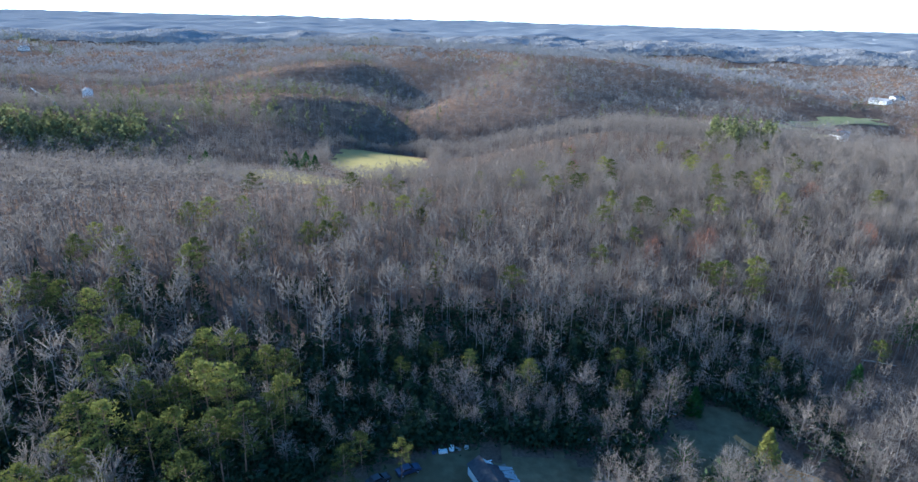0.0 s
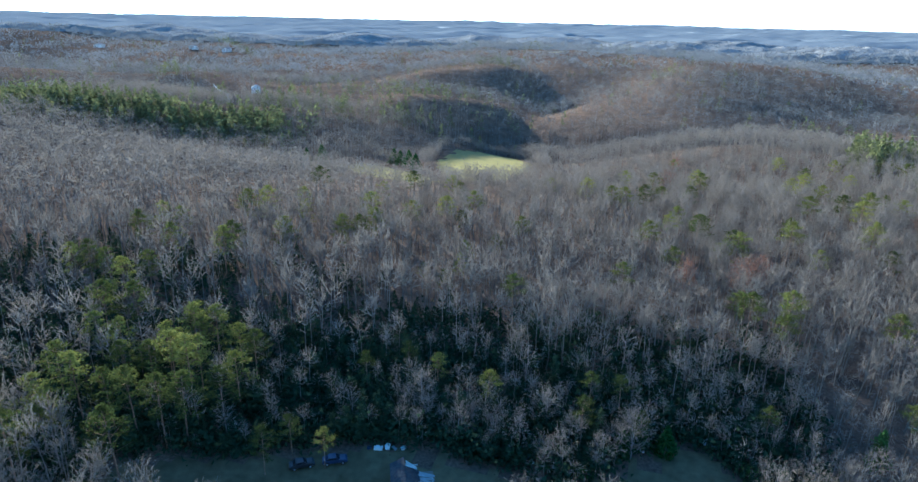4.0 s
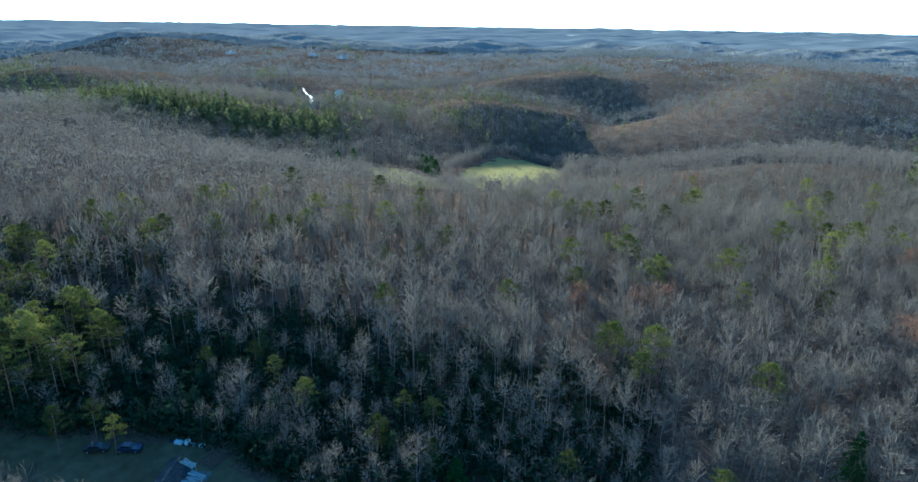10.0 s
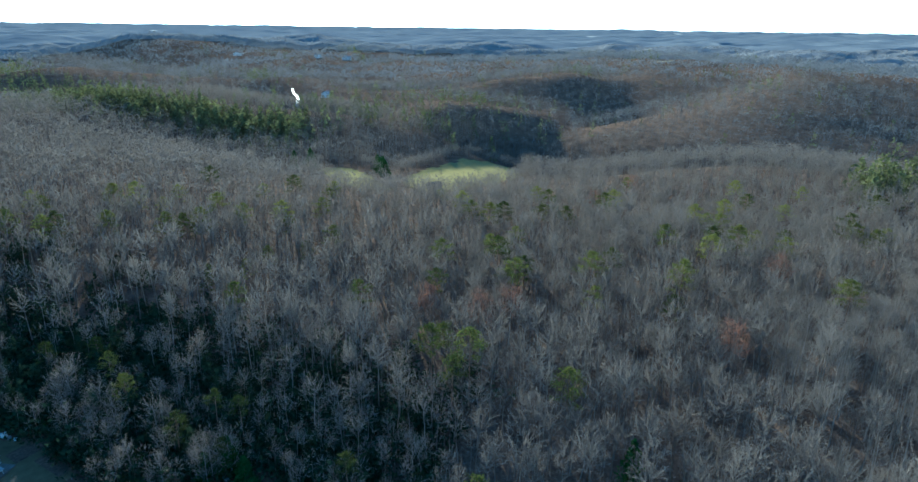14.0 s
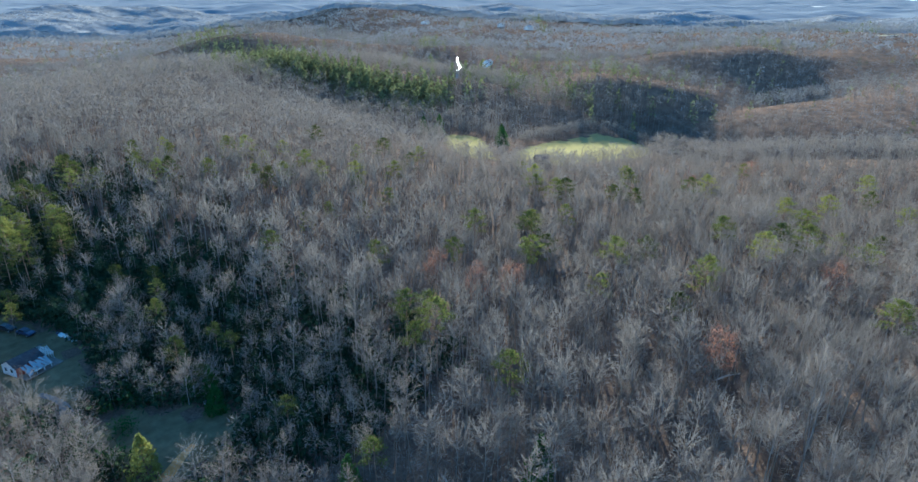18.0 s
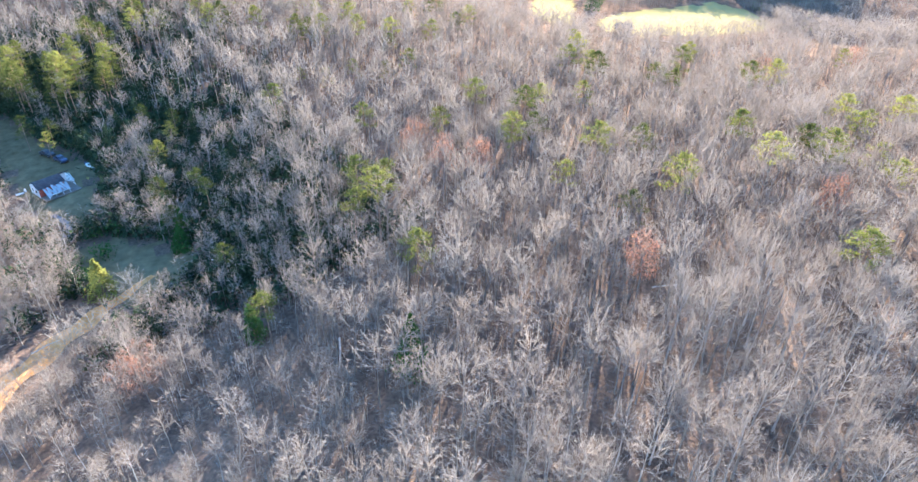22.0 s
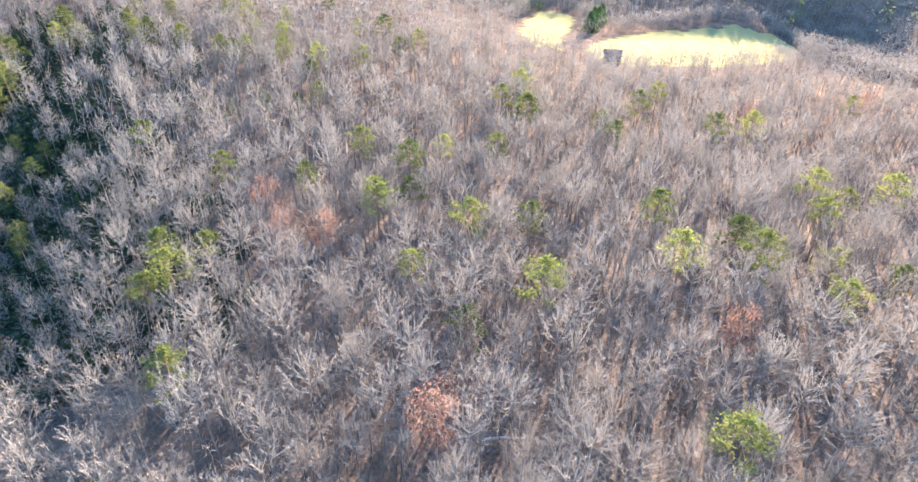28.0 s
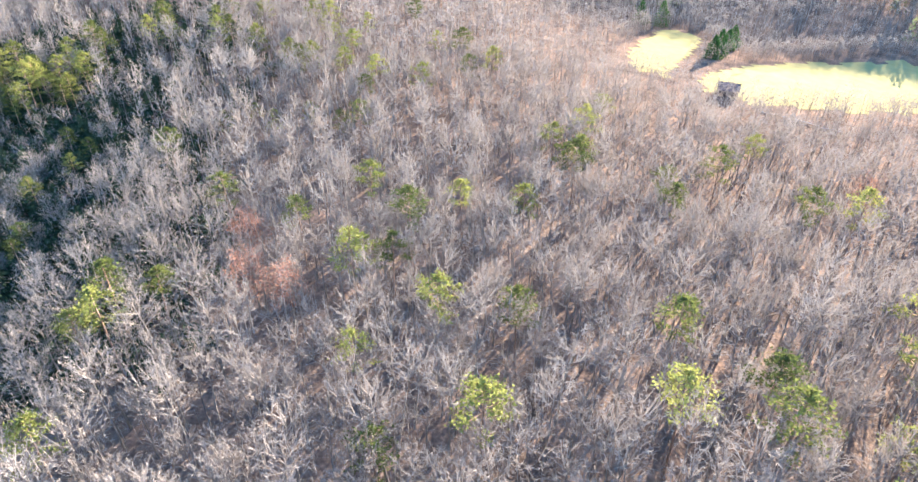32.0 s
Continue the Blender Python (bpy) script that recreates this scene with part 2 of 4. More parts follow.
def near_line(line, x, y):
    """The distance of each point from a broken line."""
    x, y = np.asarray(x, float), np.asarray(y, float)
    d = np.full(x.shape, 1e9)
    for (x0, y0), (x1, y1) in zip(line, line[1:]):
        l2 = (x1 - x0) ** 2 + (y1 - y0) ** 2
        s = np.clip(((x - x0) * (x1 - x0) + (y - y0) * (y1 - y0)) / l2, 0, 1)
        d = np.minimum(d, np.hypot(x - x0 - s * (x1 - x0), y - y0 - s * (y1 - y0)))
    return d


def ground(x, y):
    x, y = np.asarray(x, float), np.asarray(y, float)
    z = np.zeros(np.broadcast(x, y).shape)
    for bx, row in NEAR.items():
        gx = np.exp(-((x - bx) ** 2) / 14450.0)
        for i, h in enumerate(row):
            if h:
                z = z + h * gx * np.exp(-((y + 60 - 80 * i) ** 2) / 14450.0)
    for rows, first, step, wide in ((HILLS, -620, 100, 62.0), (FAR_HILLS, -1000, 300, 175.0)):
        for hy, row in rows.items():
            gy = np.exp(-0.5 * ((y - hy) / wide) ** 2)
            for i, h in enumerate(row):
                z = z + h * gy * np.exp(-0.5 * ((x - first - step * i) / wide) ** 2)
    z = z + 2.5 * smooth01(56, 84, y) * (1 - smooth01(235, 300, y))
    for line, deep, wide in VALLEYS:
        z = z - deep * np.exp(-((near_line(line, x, y) / wide) ** 2))
    r = np.hypot(x, y - 150)
    z = z - 11 * smooth01(330, 520, r)
    wave = np.sin(x / 190 + 1.2 * np.sin(y / 310)) * np.cos(y / 170 + 1.1 * np.sin(x / 270)) + 0.5 * np.sin(x / 83 + y / 117) * np.cos(y / 79 - x / 151 + 1)
    z = z + smooth01(900, 1500, r) * (8 + 19 * wave * (1 - 0.8 * smooth01(1700, 2900, r))) + smooth01(1300, 2600, r) * 14 + smooth01(2400, 4300, r) * 34
    z = z + smooth01(380, 700, r) * 3.0 * np.sin(x / 31 + 2 * np.sin(y / 57)) * np.sin(y / 37 + x / 91)
    z = z + smooth01(430, 620, r) * 2.4 * np.sin(x / 17 + 1.5 * np.sin(y / 41)) * np.sin(y / 22 + x / 60)
    return z


def inside(poly, x, y):
    """Whether each point lies in the outline."""
    x, y = np.asarray(x, float), np.asarray(y, float)
    hit = np.zeros(x.shape, bool)
    n = len(poly)
    for i in range(n):
        (x0, y0), (x1, y1) = poly[i], poly[(i + 1) % n]
        if y0 != y1:
            hit ^= ((y0 > y) != (y1 > y)) & (x < (x1 - x0) * (y - y0) / (y1 - y0) + x0)
    return hit


PASTURE = [(-44, 301), (-58, 316), (-69, 345), (-77, 384), (-76, 412), (-58, 424), (-38, 420), (-18, 385), (-12, 345), (-18, 312), (-30, 297)]
MEADOW = [(-70, 285), (-96, 303), (-120, 323), (-124, 337), (-105, 340), (-84, 326), (-66, 311), (-44, 294), (-52, 283)]
YARD = [(-46, 74), (-44, 82), (-22, 91), (-8, 100), (8, 103), (22, 102), (30, 97), (28, 90), (20, 84), (2, 82), (-20, 74)]
GLADE_GRASS = [(34, 95), (38, 103), (46, 113), (54, 119), (61, 116), (67, 107), (64, 100), (56, 96), (46, 93)]
TRACK = [(84, 78), (76, 84), (70, 90), (65, 96), (61, 102), (57, 108)]
LANE = [(34, 93), (27, 94), (20, 91)]
CREEK = [(-290, 482), (-305, 501), (-322, 522), (-334, 537), (-352, 548), (-364, 560)]
FAR_FIELDS = {
    "bare_patch": [(-182, 508), (-160, 503), (-148, 511), (-166, 518)],
    "dry": [(-108, 998), (-55, 1003), (-48, 1020), (-100, 1018)],
    "knoll_field": [(-12, 1056), (42, 1060), (48, 1080), (-6, 1077)],
    "far_strip": [(280, 1098), (420, 1102), (530, 1122), (530, 1150), (420, 1128), (290, 1120)],
    "valley_field": [(232, 580), (290, 580), (352, 598), (350, 622), (290, 612), (240, 600)],
    "bottom_land": [(330, 500), (420, 520), (435, 565), (350, 548)],
    "river_field": [(330, 640), (440, 655), (450, 700), (340, 680)],
    "house_lawn": [(240, 486), (300, 478), (320, 494), (280, 508), (245, 510)],
}
OPEN = [PASTURE, MEADOW, YARD, GLADE_GRASS, *FAR_FIELDS.values()]


def is_open(x, y, edge=0.0):
    o = np.zeros(np.shape(x), bool)
    for poly in OPEN:
        o |= inside(poly, x, y)
    return o | (near_line(TRACK, x, y) < 6.0 + edge) | (near_line([(-268, 458), *CREEK], x, y) < 9)


def steps_out():
    """Grid lines: 6 m apart near, wider and wider outwards."""
    a = list(np.arange(0, 360, 7.0))
    s = 7.0
    while a[-1] < 4700:
        s = min(s * 1.09, 75)
        a.append(a[-1] + s)
    return np.array(a)


half = steps_out()
line = np.concatenate([-half[:0:-1], half])
GX, GY = np.meshgrid(line, line + 180)
GZ = ground(GX, GY)
n = len(line)
idx = np.arange(n * n).reshape(n, n)
quads = np.stack([idx[:-1, :-1], idx[:-1, 1:], idx[1:, 1:], idx[1:, :-1]], -1).reshape(-1, 4)
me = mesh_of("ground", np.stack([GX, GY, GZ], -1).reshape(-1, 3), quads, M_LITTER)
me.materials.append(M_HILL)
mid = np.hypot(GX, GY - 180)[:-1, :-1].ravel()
# beyond 2300 m the ground takes the blue haze colour too
me.materials.append(M_BLUEHAZE)
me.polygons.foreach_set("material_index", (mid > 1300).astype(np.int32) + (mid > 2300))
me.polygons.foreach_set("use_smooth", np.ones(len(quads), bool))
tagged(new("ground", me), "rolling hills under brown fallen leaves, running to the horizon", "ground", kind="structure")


def draped(name, poly, mat, label, step=3.0, lift=0.1, category="field", ragged=1.5):
    """A sheet of another cover laid on the ground, with a ragged outline."""
    P = np.array(poly, float)
    x0, y0 = P.min(0) - step
    x1, y1 = P.max(0) + step
    X, Y = np.meshgrid(np.arange(x0, x1 + step, step), np.arange(y0, y1 + step, step))
    wob = ragged * (np.sin(X * 0.7 + Y * 0.3) + np.sin(Y * 0.9 - X * 0.4))
    keep = inside(poly, X + wob, Y - wob)
    k = keep[:-1, :-1] & keep[1:, 1:] & keep[1:, :-1] & keep[:-1, 1:]
    i = np.arange(X.size).reshape(X.shape)
    q = np.stack([i[:-1, :-1], i[:-1, 1:], i[1:, 1:], i[1:, :-1]], -1)[k]
    used = np.unique(q)
    back = np.zeros(X.size, int)
    back[used] = np.arange(len(used))
    V = np.stack([X, Y, ground(X, Y) + lift], -1).reshape(-1, 3)[used]
    ob = new(name, mesh_of(name, V, back[q], mat))
    for p in ob.data.polygons:
        p.use_smooth = True
    return tagged(ob, label, category, kind="structure")


def ribbon(name, way, width, mat, label, lift=0.16, category="road"):
    P = np.array(way, float)
    t = np.linspace(0, len(P) - 1, 12 * len(P))
    X, Y = np.interp(t, range(len(P)), P[:, 0]), np.interp(t, range(len(P)), P[:, 1])
    for _ in range(6):
        X[1:-1], Y[1:-1] = (X[:-2] + X[2:] + X[1:-1]) / 3, (Y[:-2] + Y[2:] + Y[1:-1]) / 3
    dx, dy = np.gradient(X), np.gradient(Y)
    l = np.hypot(dx, dy)
    V, F, k = [], [], 5
    for j in range(k):
        o = (j / (k - 1) - 0.5) * width * (1 + 0.25 * np.sin(t * 5 + j)) * (1 - 0.7 * smooth01(len(P) - 4, len(P) - 1, t))
        x, y = X - dy / l * o, Y + dx / l * o
        V.append(np.stack([x, y, ground(x, y) + lift], -1))
    m = len(X)
    for j in range(k - 1):
        a = np.arange(m - 1) + j * m
        F.append(np.stack([a, a + 1, a + 1 + m, a + m], -1))
    return tagged(new(name, mesh_of(name, np.concatenate(V), np.concatenate(F), mat)), label, category, kind="structure")


draped("pasture", PASTURE, M_PASTURE, "sunlit yellow-green mown pasture among bare woods")
draped("meadow", MEADOW, M_PASTURE, "small sloping yellow-green meadow beside the pasture")
draped("yard", YARD, M_ROUGH, "rough green-brown grass round the derelict house", 2.0, 0.1)
draped("glade", GLADE_GRASS, M_ROUGH, "rough grass in a glade beside the dirt track", 1.5, 0.1)
ribbon("dirt_track", TRACK, 4.8, M_SUNLIT_DIRT, "orange-brown dirt track with straw along its edges")
ribbon("gravel_lane", LANE, 3.5, M_GRAVEL, "pale grey gravel lane to the derelict house")
ribbon("creek", CREEK, 3.4, M_WATER, "narrow winding creek that glints in the sun", 1.0, "water")
for key, poly in FAR_FIELDS.items():
    mat, what = (M_STUBBLE, "dry straw-coloured field on a far ridge") if key in ("bare_patch", "dry", "knoll_field", "far_strip") else (M_LAWN, "green bottom-land field in the far valley")
    draped("far_field", poly, mat, what, 8.0, 0.6, ragged=4)


# ---- trees as arrays ----
def tube(p0, p1, r0, r1, n):
    p0, p1 = np.asarray(p0, float), np.asarray(p1, float)
    d = (p1 - p0) / np.linalg.norm(p1 - p0)
    u = np.cross(d, (0.3, 0.8, 0.5))
    u /= np.linalg.norm(u)
    v = np.cross(d, u)
    a = np.arange(n) * 2 * np.pi / n
    c = np.cos(a)[:, None] * u + np.sin(a)[:, None] * v
    i = np.arange(n)
    j = (i + 1) % n
    return np.concatenate([p0 + r0 * c, p1 + r1 * c]), np.concatenate([np.stack([i, j, j + n], -1), np.stack([i, j + n, i + n], -1)])


def slivers(P0, P1, w, rng):
    """Thin tapering twigs, one triangle each."""
    d = P1 - P0
    s = np.cross(d, rng.normal(size=d.shape))
    s *= (np.asarray(w) / 2 / np.maximum(np.linalg.norm(s, axis=1), 1e-6)).reshape(-1, 1)
    V = np.stack([P0 - s, P0 + s, P1], 1).reshape(-1, 3)
    return V, np.arange(len(V)).reshape(-1, 3)


def joined(pieces):
    V, F, o = [], [], 0
    for v, f in pieces:
        V.append(v)
        F.append(f + o)
        o += len(v)
    return np.concatenate(V), np.concatenate(F)


def bare_tree(rng, H=18.0, limbs=12, subs=96, twigs=12, sides=5, w=0.036, R=0.2, low=0.45, tl=1.0):
    """A leafless tree: a slender trunk, limbs that rise and fan out like a vase, and a domed head of fine twigs, as three meshes."""
    bend = rng.normal(0, 0.009 * H, (6, 2)).cumsum(0)
    top = 0.9 * H
    zs = np.linspace(0, top, 6)
    path = np.column_stack([bend - bend[0], zs])
    r = 0.0088 * H * (1 - 0.9 * zs / top)
    r[0] *= 1.3
    if sides > 3:
        trunk = joined([tube(path[i], path[i + 1], r[i], r[i + 1], sides) for i in range(5)])
    else:
        trunk = joined([tube(path[0], path[3], r[0], r[3], 3), tube(path[3], path[5], r[3], r[5], 3)])
    lop = rng.uniform(0, 6.283, 2)
    u = (np.arange(limbs) + rng.uniform(0.1, 0.9, limbs)) / limbs
    z0 = H * (low * 0.82 + (0.8 - low * 0.82) * u)
    az = np.arange(limbs) * 2.39996 + rng.normal(0, 0.35, limbs) + lop[0]
    lump = 1 + 0.2 * np.sin(2 * az + lop[0]) + 0.14 * np.sin(3 * az + lop[1])
    out = R * H * lump * rng.uniform(0.62, 0.95, limbs) * (1 - 0.62 * u ** 1.6)
    rise = out / np.tan(np.radians(rng.normal(46, 6, limbs) - 20 * u))
    root = np.column_stack([np.interp(z0, zs, path[:, 0]), np.interp(z0, zs, path[:, 1]), z0])
    head = np.column_stack([np.cos(az), np.sin(az), np.zeros(limbs)])
    tip = root + head * out[:, None]
    tip[:, 2] = np.minimum(z0 + rise, H * (0.95 - 0.2 * (out / (R * H)) ** 2))
    knee = root + (tip - root) * np.array([0.62, 0.62, 0.46])
    wood = []
    for p0, p1, p2 in zip(root, knee, tip):
        r0 = 0.0019 * H
        if sides > 3:
            wood += [tube(p0, p1, r0, r0 * 0.65, 3), tube(p1, p2, r0 * 0.65, r0 * 0.25, 3)]
        else:
            wood.append(slivers(p0[None], p2[None], r0 * 1.5, rng))
    # boughs that end on a lumpy dome, each off the nearest lower stretch of wood
    tall = (1 - low) * 0.56 * H
    mid = np.array([path[4, 0], path[4, 1], H - tall])
    k = np.arange(subs) + rng.uniform(0, 1, subs)
    cz = 1 - 1.7 * k / subs
    a = k * 2.39996 + rng.normal(0, 0.3, subs)
    flat = np.sqrt(np.maximum(0.03, 1 - cz * cz))
    d = np.stack([flat * np.cos(a), flat * np.sin(a), cz], -1)
    lumps = 1 + 0.12 * np.sin(2 * a + lop[0]) + 0.12 * np.sin(3 * a + 4 * cz + lop[1])
    q = mid + d * np.array([R * H, R * H, tall]) * (lumps * rng.uniform(0.5, 1.0, subs) ** 0.8)[:, None]
    stem = np.column_stack([np.interp(z0, zs, path[:, 0]), np.interp(z0, zs, path[:, 1]), z0])
    chain = np.concatenate([root + (knee - root) * 0.6, knee, (knee + tip) / 2, tip, stem])
    under = q - d * np.array([R, R, 0.1]) * H * 0.4 - np.array([0, 0, 0.1 * H])
    p = chain[((under[:, None] - chain[None]) ** 2).sum(-1).argmin(1)]
    way = q - p
    long = np.linalg.norm(way, axis=1)[:, None]
    p = q - way / long * np.minimum(long, 0.17 * H)
    way = way / long
    A, B, W = [p], [q], [np.full(subs, w * 1.25)]
    for k in range(twigs):
        g = 1.02 - 0.7 * rng.uniform(0, 1, (subs, 1)) ** 1.3
        v = way * 0.3 + d * 0.42 + rng.normal(0, 0.52, (subs, 3)) + np.array([0, 0, 0.14])
        v /= np.linalg.norm(v, axis=1)[:, None]
        s0 = p + (q - p) * g
        A.append(s0)
        B.append(s0 + v * H * rng.uniform(0.014, 0.036, (subs, 1)) * tl)
        W.append(np.full(subs, w))
    return trunk, joined(wood), slivers(np.concatenate(A), np.concatenate(B), np.concatenate(W), rng)


def dome_tree(rng, H=18.0, R=4.0, k=60, w=0.16, l=1.7, trunk=True):
    """A far leafless tree: a thin trunk under a dome of twigs."""
    a, t = rng.uniform(0, 6.283, k), np.arccos(rng.uniform(-0.7, 1, k))
    d = np.stack([np.sin(t) * np.cos(a), np.sin(t) * np.sin(a), np.cos(t)], -1)
    f = rng.uniform(0.3, 1.0, (k, 1)) ** 0.6
    p0 = np.array([0, 0, 0.72 * H]) + d * f * np.array([R, R, 0.28 * H]) * 0.9
    way = d * np.array([1, 1, 0.8]) + rng.normal(0, 0.5, (k, 3)) + np.array([0, 0, 0.15])
    way /= np.linalg.norm(way, axis=1)[:, None]
    pieces = [slivers(p0, p0 + way * l * rng.uniform(0.7, 1.3, (k, 1)), w, rng)]
    if trunk:
        pieces.append(tube((0, 0, 0), (0, 0, 0.75 * H), 0.009 * H, 0.004 * H, 3))
    return joined(pieces)


def blades(centres, size, rng, flat=0.6):
    """Small leaf or needle tufts: one triangle each, turned at random."""
    k = len(centres)
    a, b = rng.normal(size=(k, 3)), rng.normal(size=(k, 3))
    a[:, 2] *= flat
    b[:, 2] = b[:, 2] * flat + 0.25
    a /= np.linalg.norm(a, axis=1)[:, None]
    b /= np.linalg.norm(b, axis=1)[:, None]
    s = size * rng.uniform(0.6, 1.3, (k, 1))
    V = np.stack([centres - a * s * 0.5, centres + a * s * 0.5, centres + b * s * 1.2], 1).reshape(-1, 3)
    return V, np.arange(len(V)).reshape(-1, 3)


def pine_tree(rng, H=17.0, clumps=24, per=62, size=0.24, sides=5, low=0.34, reach=0.17):
    """A pine: layered boughs of needle clumps from the crown's foot to the tip."""
    lean = rng.normal(0, 0.02 * H, 2)
    tip = np.array([lean[0], lean[1], H * 0.97])
    trunk = joined([tube((0, 0, 0), tip * 0.5, 0.011 * H, 0.008 * H, sides), tube(tip * 0.5, tip, 0.008 * H, 0.002 * H, sides)])
    wood, C = [], []
    az = rng.uniform(0, 6.28)
    for k in range(clumps):
        u = k / (clumps - 1)
        f = low + (0.98 - low) * u ** 0.85
        az += 2.4 + rng.normal(0, 0.4)
        out = H * reach * (1 - u ** 1.8) ** 0.8 * rng.uniform(0.7, 1.15) + 0.2
        p0 = tip * f
        p1 = p0 + np.array([np.cos(az) * out, np.sin(az) * out, out * rng.uniform(0.15, 0.4)])
        wood.append(tube(p0, p1, 0.003 * H, 0.0012 * H, 3))
        along = rng.uniform(0.45, 1.05, (per, 1)) if out > 0.8 else rng.uniform(0.0, 1.0, (per, 1))
        spread = np.array([0.028, 0.028, 0.01]) * H * (0.6 + 0.4 * min(1, out / 2))
        C.append(p0 + (p1 - p0) * along + rng.normal(size=(per, 3)) * spread)
    return trunk, joined(wood), blades(np.concatenate(C), size, rng, 0.55)


def cone_tree(rng, H=8.0, R=2.4, count=900, size=0.35):
    """A dense conifer, green to the ground, with an uneven outline."""
    f = rng.uniform(0, 1, count) ** 1.35
    a = rng.uniform(0, 6.283, count)
    bulge = 1 + 0.22 * np.sin(3 * a + 7 * f) + 0.12 * np.sin(9 * f * 6 + 2 * a)
    r = R * (1 - f) ** 0.75 * bulge * rng.uniform(0.55, 1.05, count)
    C = np.stack([r * np.cos(a), r * np.sin(a), 0.35 + f * (H - 0.5)], -1)
    trunk = tube((0, 0, 0), (0, 0, H * 0.93), 0.022 * H, 0.004 * H, 5)
    return trunk, blades(C, size, rng, 0.9)


def scatter(templates, X, Y, Z, S, rng, shear=0.03, wide=(0.85, 1.2)):
    """Merges many placed trees into one pair of arrays, with a tint of each tree."""
    Vs, Fs, Ts, o = [], [], [], 0
    pick = rng.integers(0, len(templates), len(X))
    for t, (V, F) in enumerate(templates):
        i = np.nonzero(pick == t)[0]
        if not len(i):
            continue
        a = rng.uniform(0, 6.283, len(i))
        c, s = np.cos(a)[:, None], np.sin(a)[:, None]
        sc, wd = S[i][:, None], rng.uniform(*wide, len(i))[:, None]
        sh = rng.normal(0, shear, (len(i), 2))
        zz = V[:, 2] * sc
        x = (V[:, 0] * c - V[:, 1] * s) * sc * wd + sh[:, :1] * zz + X[i][:, None]
        y = (V[:, 0] * s + V[:, 1] * c) * sc * wd + sh[:, 1:] * zz + Y[i][:, None]
        Vs.append(np.stack([x, y, zz + Z[i][:, None]], -1).reshape(-1, 3))
        Fs.append((F[None] + (np.arange(len(i)) * len(V))[:, None, None]).reshape(-1, 3) + o)
        Ts.append(np.repeat(rng.uniform(0, 1, len(i)), len(V)))
        o += len(i) * len(V)
    return np.concatenate(Vs), np.concatenate(Fs), np.concatenate(Ts)


def stuff(name, templates, X, Y, S, mat, label, category, rng, sink=0.2, **kw):
    V, F, T = scatter(templates, X, Y, ground(X, Y) - sink, S, rng, **kw)
    return tagged(new(name, mesh_of(name, V, F, mat, T)), label, category, kind="stuff")


def canopy(x, y):
    """Height of the trees by place: lower on the valley floor."""
    d = np.hypot((np.asarray(x, float) - 45) / 62, (np.asarray(y, float) - 98) / 26)
    front = np.minimum(near_line([(-70, 280), (-44, 290), (-28, 298), (-12, 318), (-8, 350)], x, y), near_line([(-110, 305), (-70, 280)], x, y))
    back = near_line([(-58, 316), (-69, 345), (-77, 384), (-76, 412), (-58, 424)], x, y)
    return (8 + 7.5 * smooth01(0.85, 1.9, d)) * (0.58 + 0.42 * smooth01(4, 50, back)) * (0.7 + 0.3 * smooth01(6, 60, front)) * (1 - 0.2 * smooth01(250, 380, np.asarray(y, float)))


# ---- the woods ----
def far_conifer(rng, k, H=15.0, R=3.2, size=2.2):
    f = rng.uniform(0, 1, k) ** 1.2
    a = rng.uniform(0, 6.283, k)
    r = R * (1 - f) ** 0.7
    return blades(np.stack([r * np.cos(a), r * np.sin(a), 2 + f * (H - 2.5)], -1), size, rng, 0.9)


def pine_wood(x, y):
    """Where conifers stand among the far bare woods."""
    ridge = np.exp(-0.5 * (near_line([(-520, 352), (-430, 345), (-364, 340), (-331, 322), (-290, 338), (-240, 355), (-200, 375)], x, y) / 15) ** 2)
    hill = np.exp(-0.5 * ((x + 180) / 70) ** 2 - 0.5 * ((y - 520) / 45) ** 2) * 0.32
    patch = 0.5 + 0.5 * np.sin(x / 47 + 2 * np.sin(y / 83)) * np.sin(y / 59 + 1.7 * np.sin(x / 101))
    return np.maximum(ridge * 1.2, np.maximum(hill, 0.6 * (patch > 0.95))) + 0.02


PINES_WEST = [(-94, 159), (-92, 148), (-92, 125), (-88, 125), (-87, 159), (-84, 127), (-79, 145), (-77, 177), (-76, 123), (-75, 130), (-72, 182), (-68, 108), (-68, 210), (-66, 194), (-65, 147), (-64, 102), (-64, 151), (-63, 112), (-60, 183), (-60, 88), (-59, 82), (-59, 72), (-59, 102), (-54, 86), (-54, 160), (-54, 80), (-53, 77), (-53, 96), (-52, 70), (-50, 115), (-48, 103), (-48, 111), (-48, 87), (-48, 98), (-46, 214), (-43, 112), (-43, 98), (-43, 87), (-41, 170), (-40, 102), (-39, 188), (-39, 98), (-37, 76), (-37, 87), (-36, 110)]
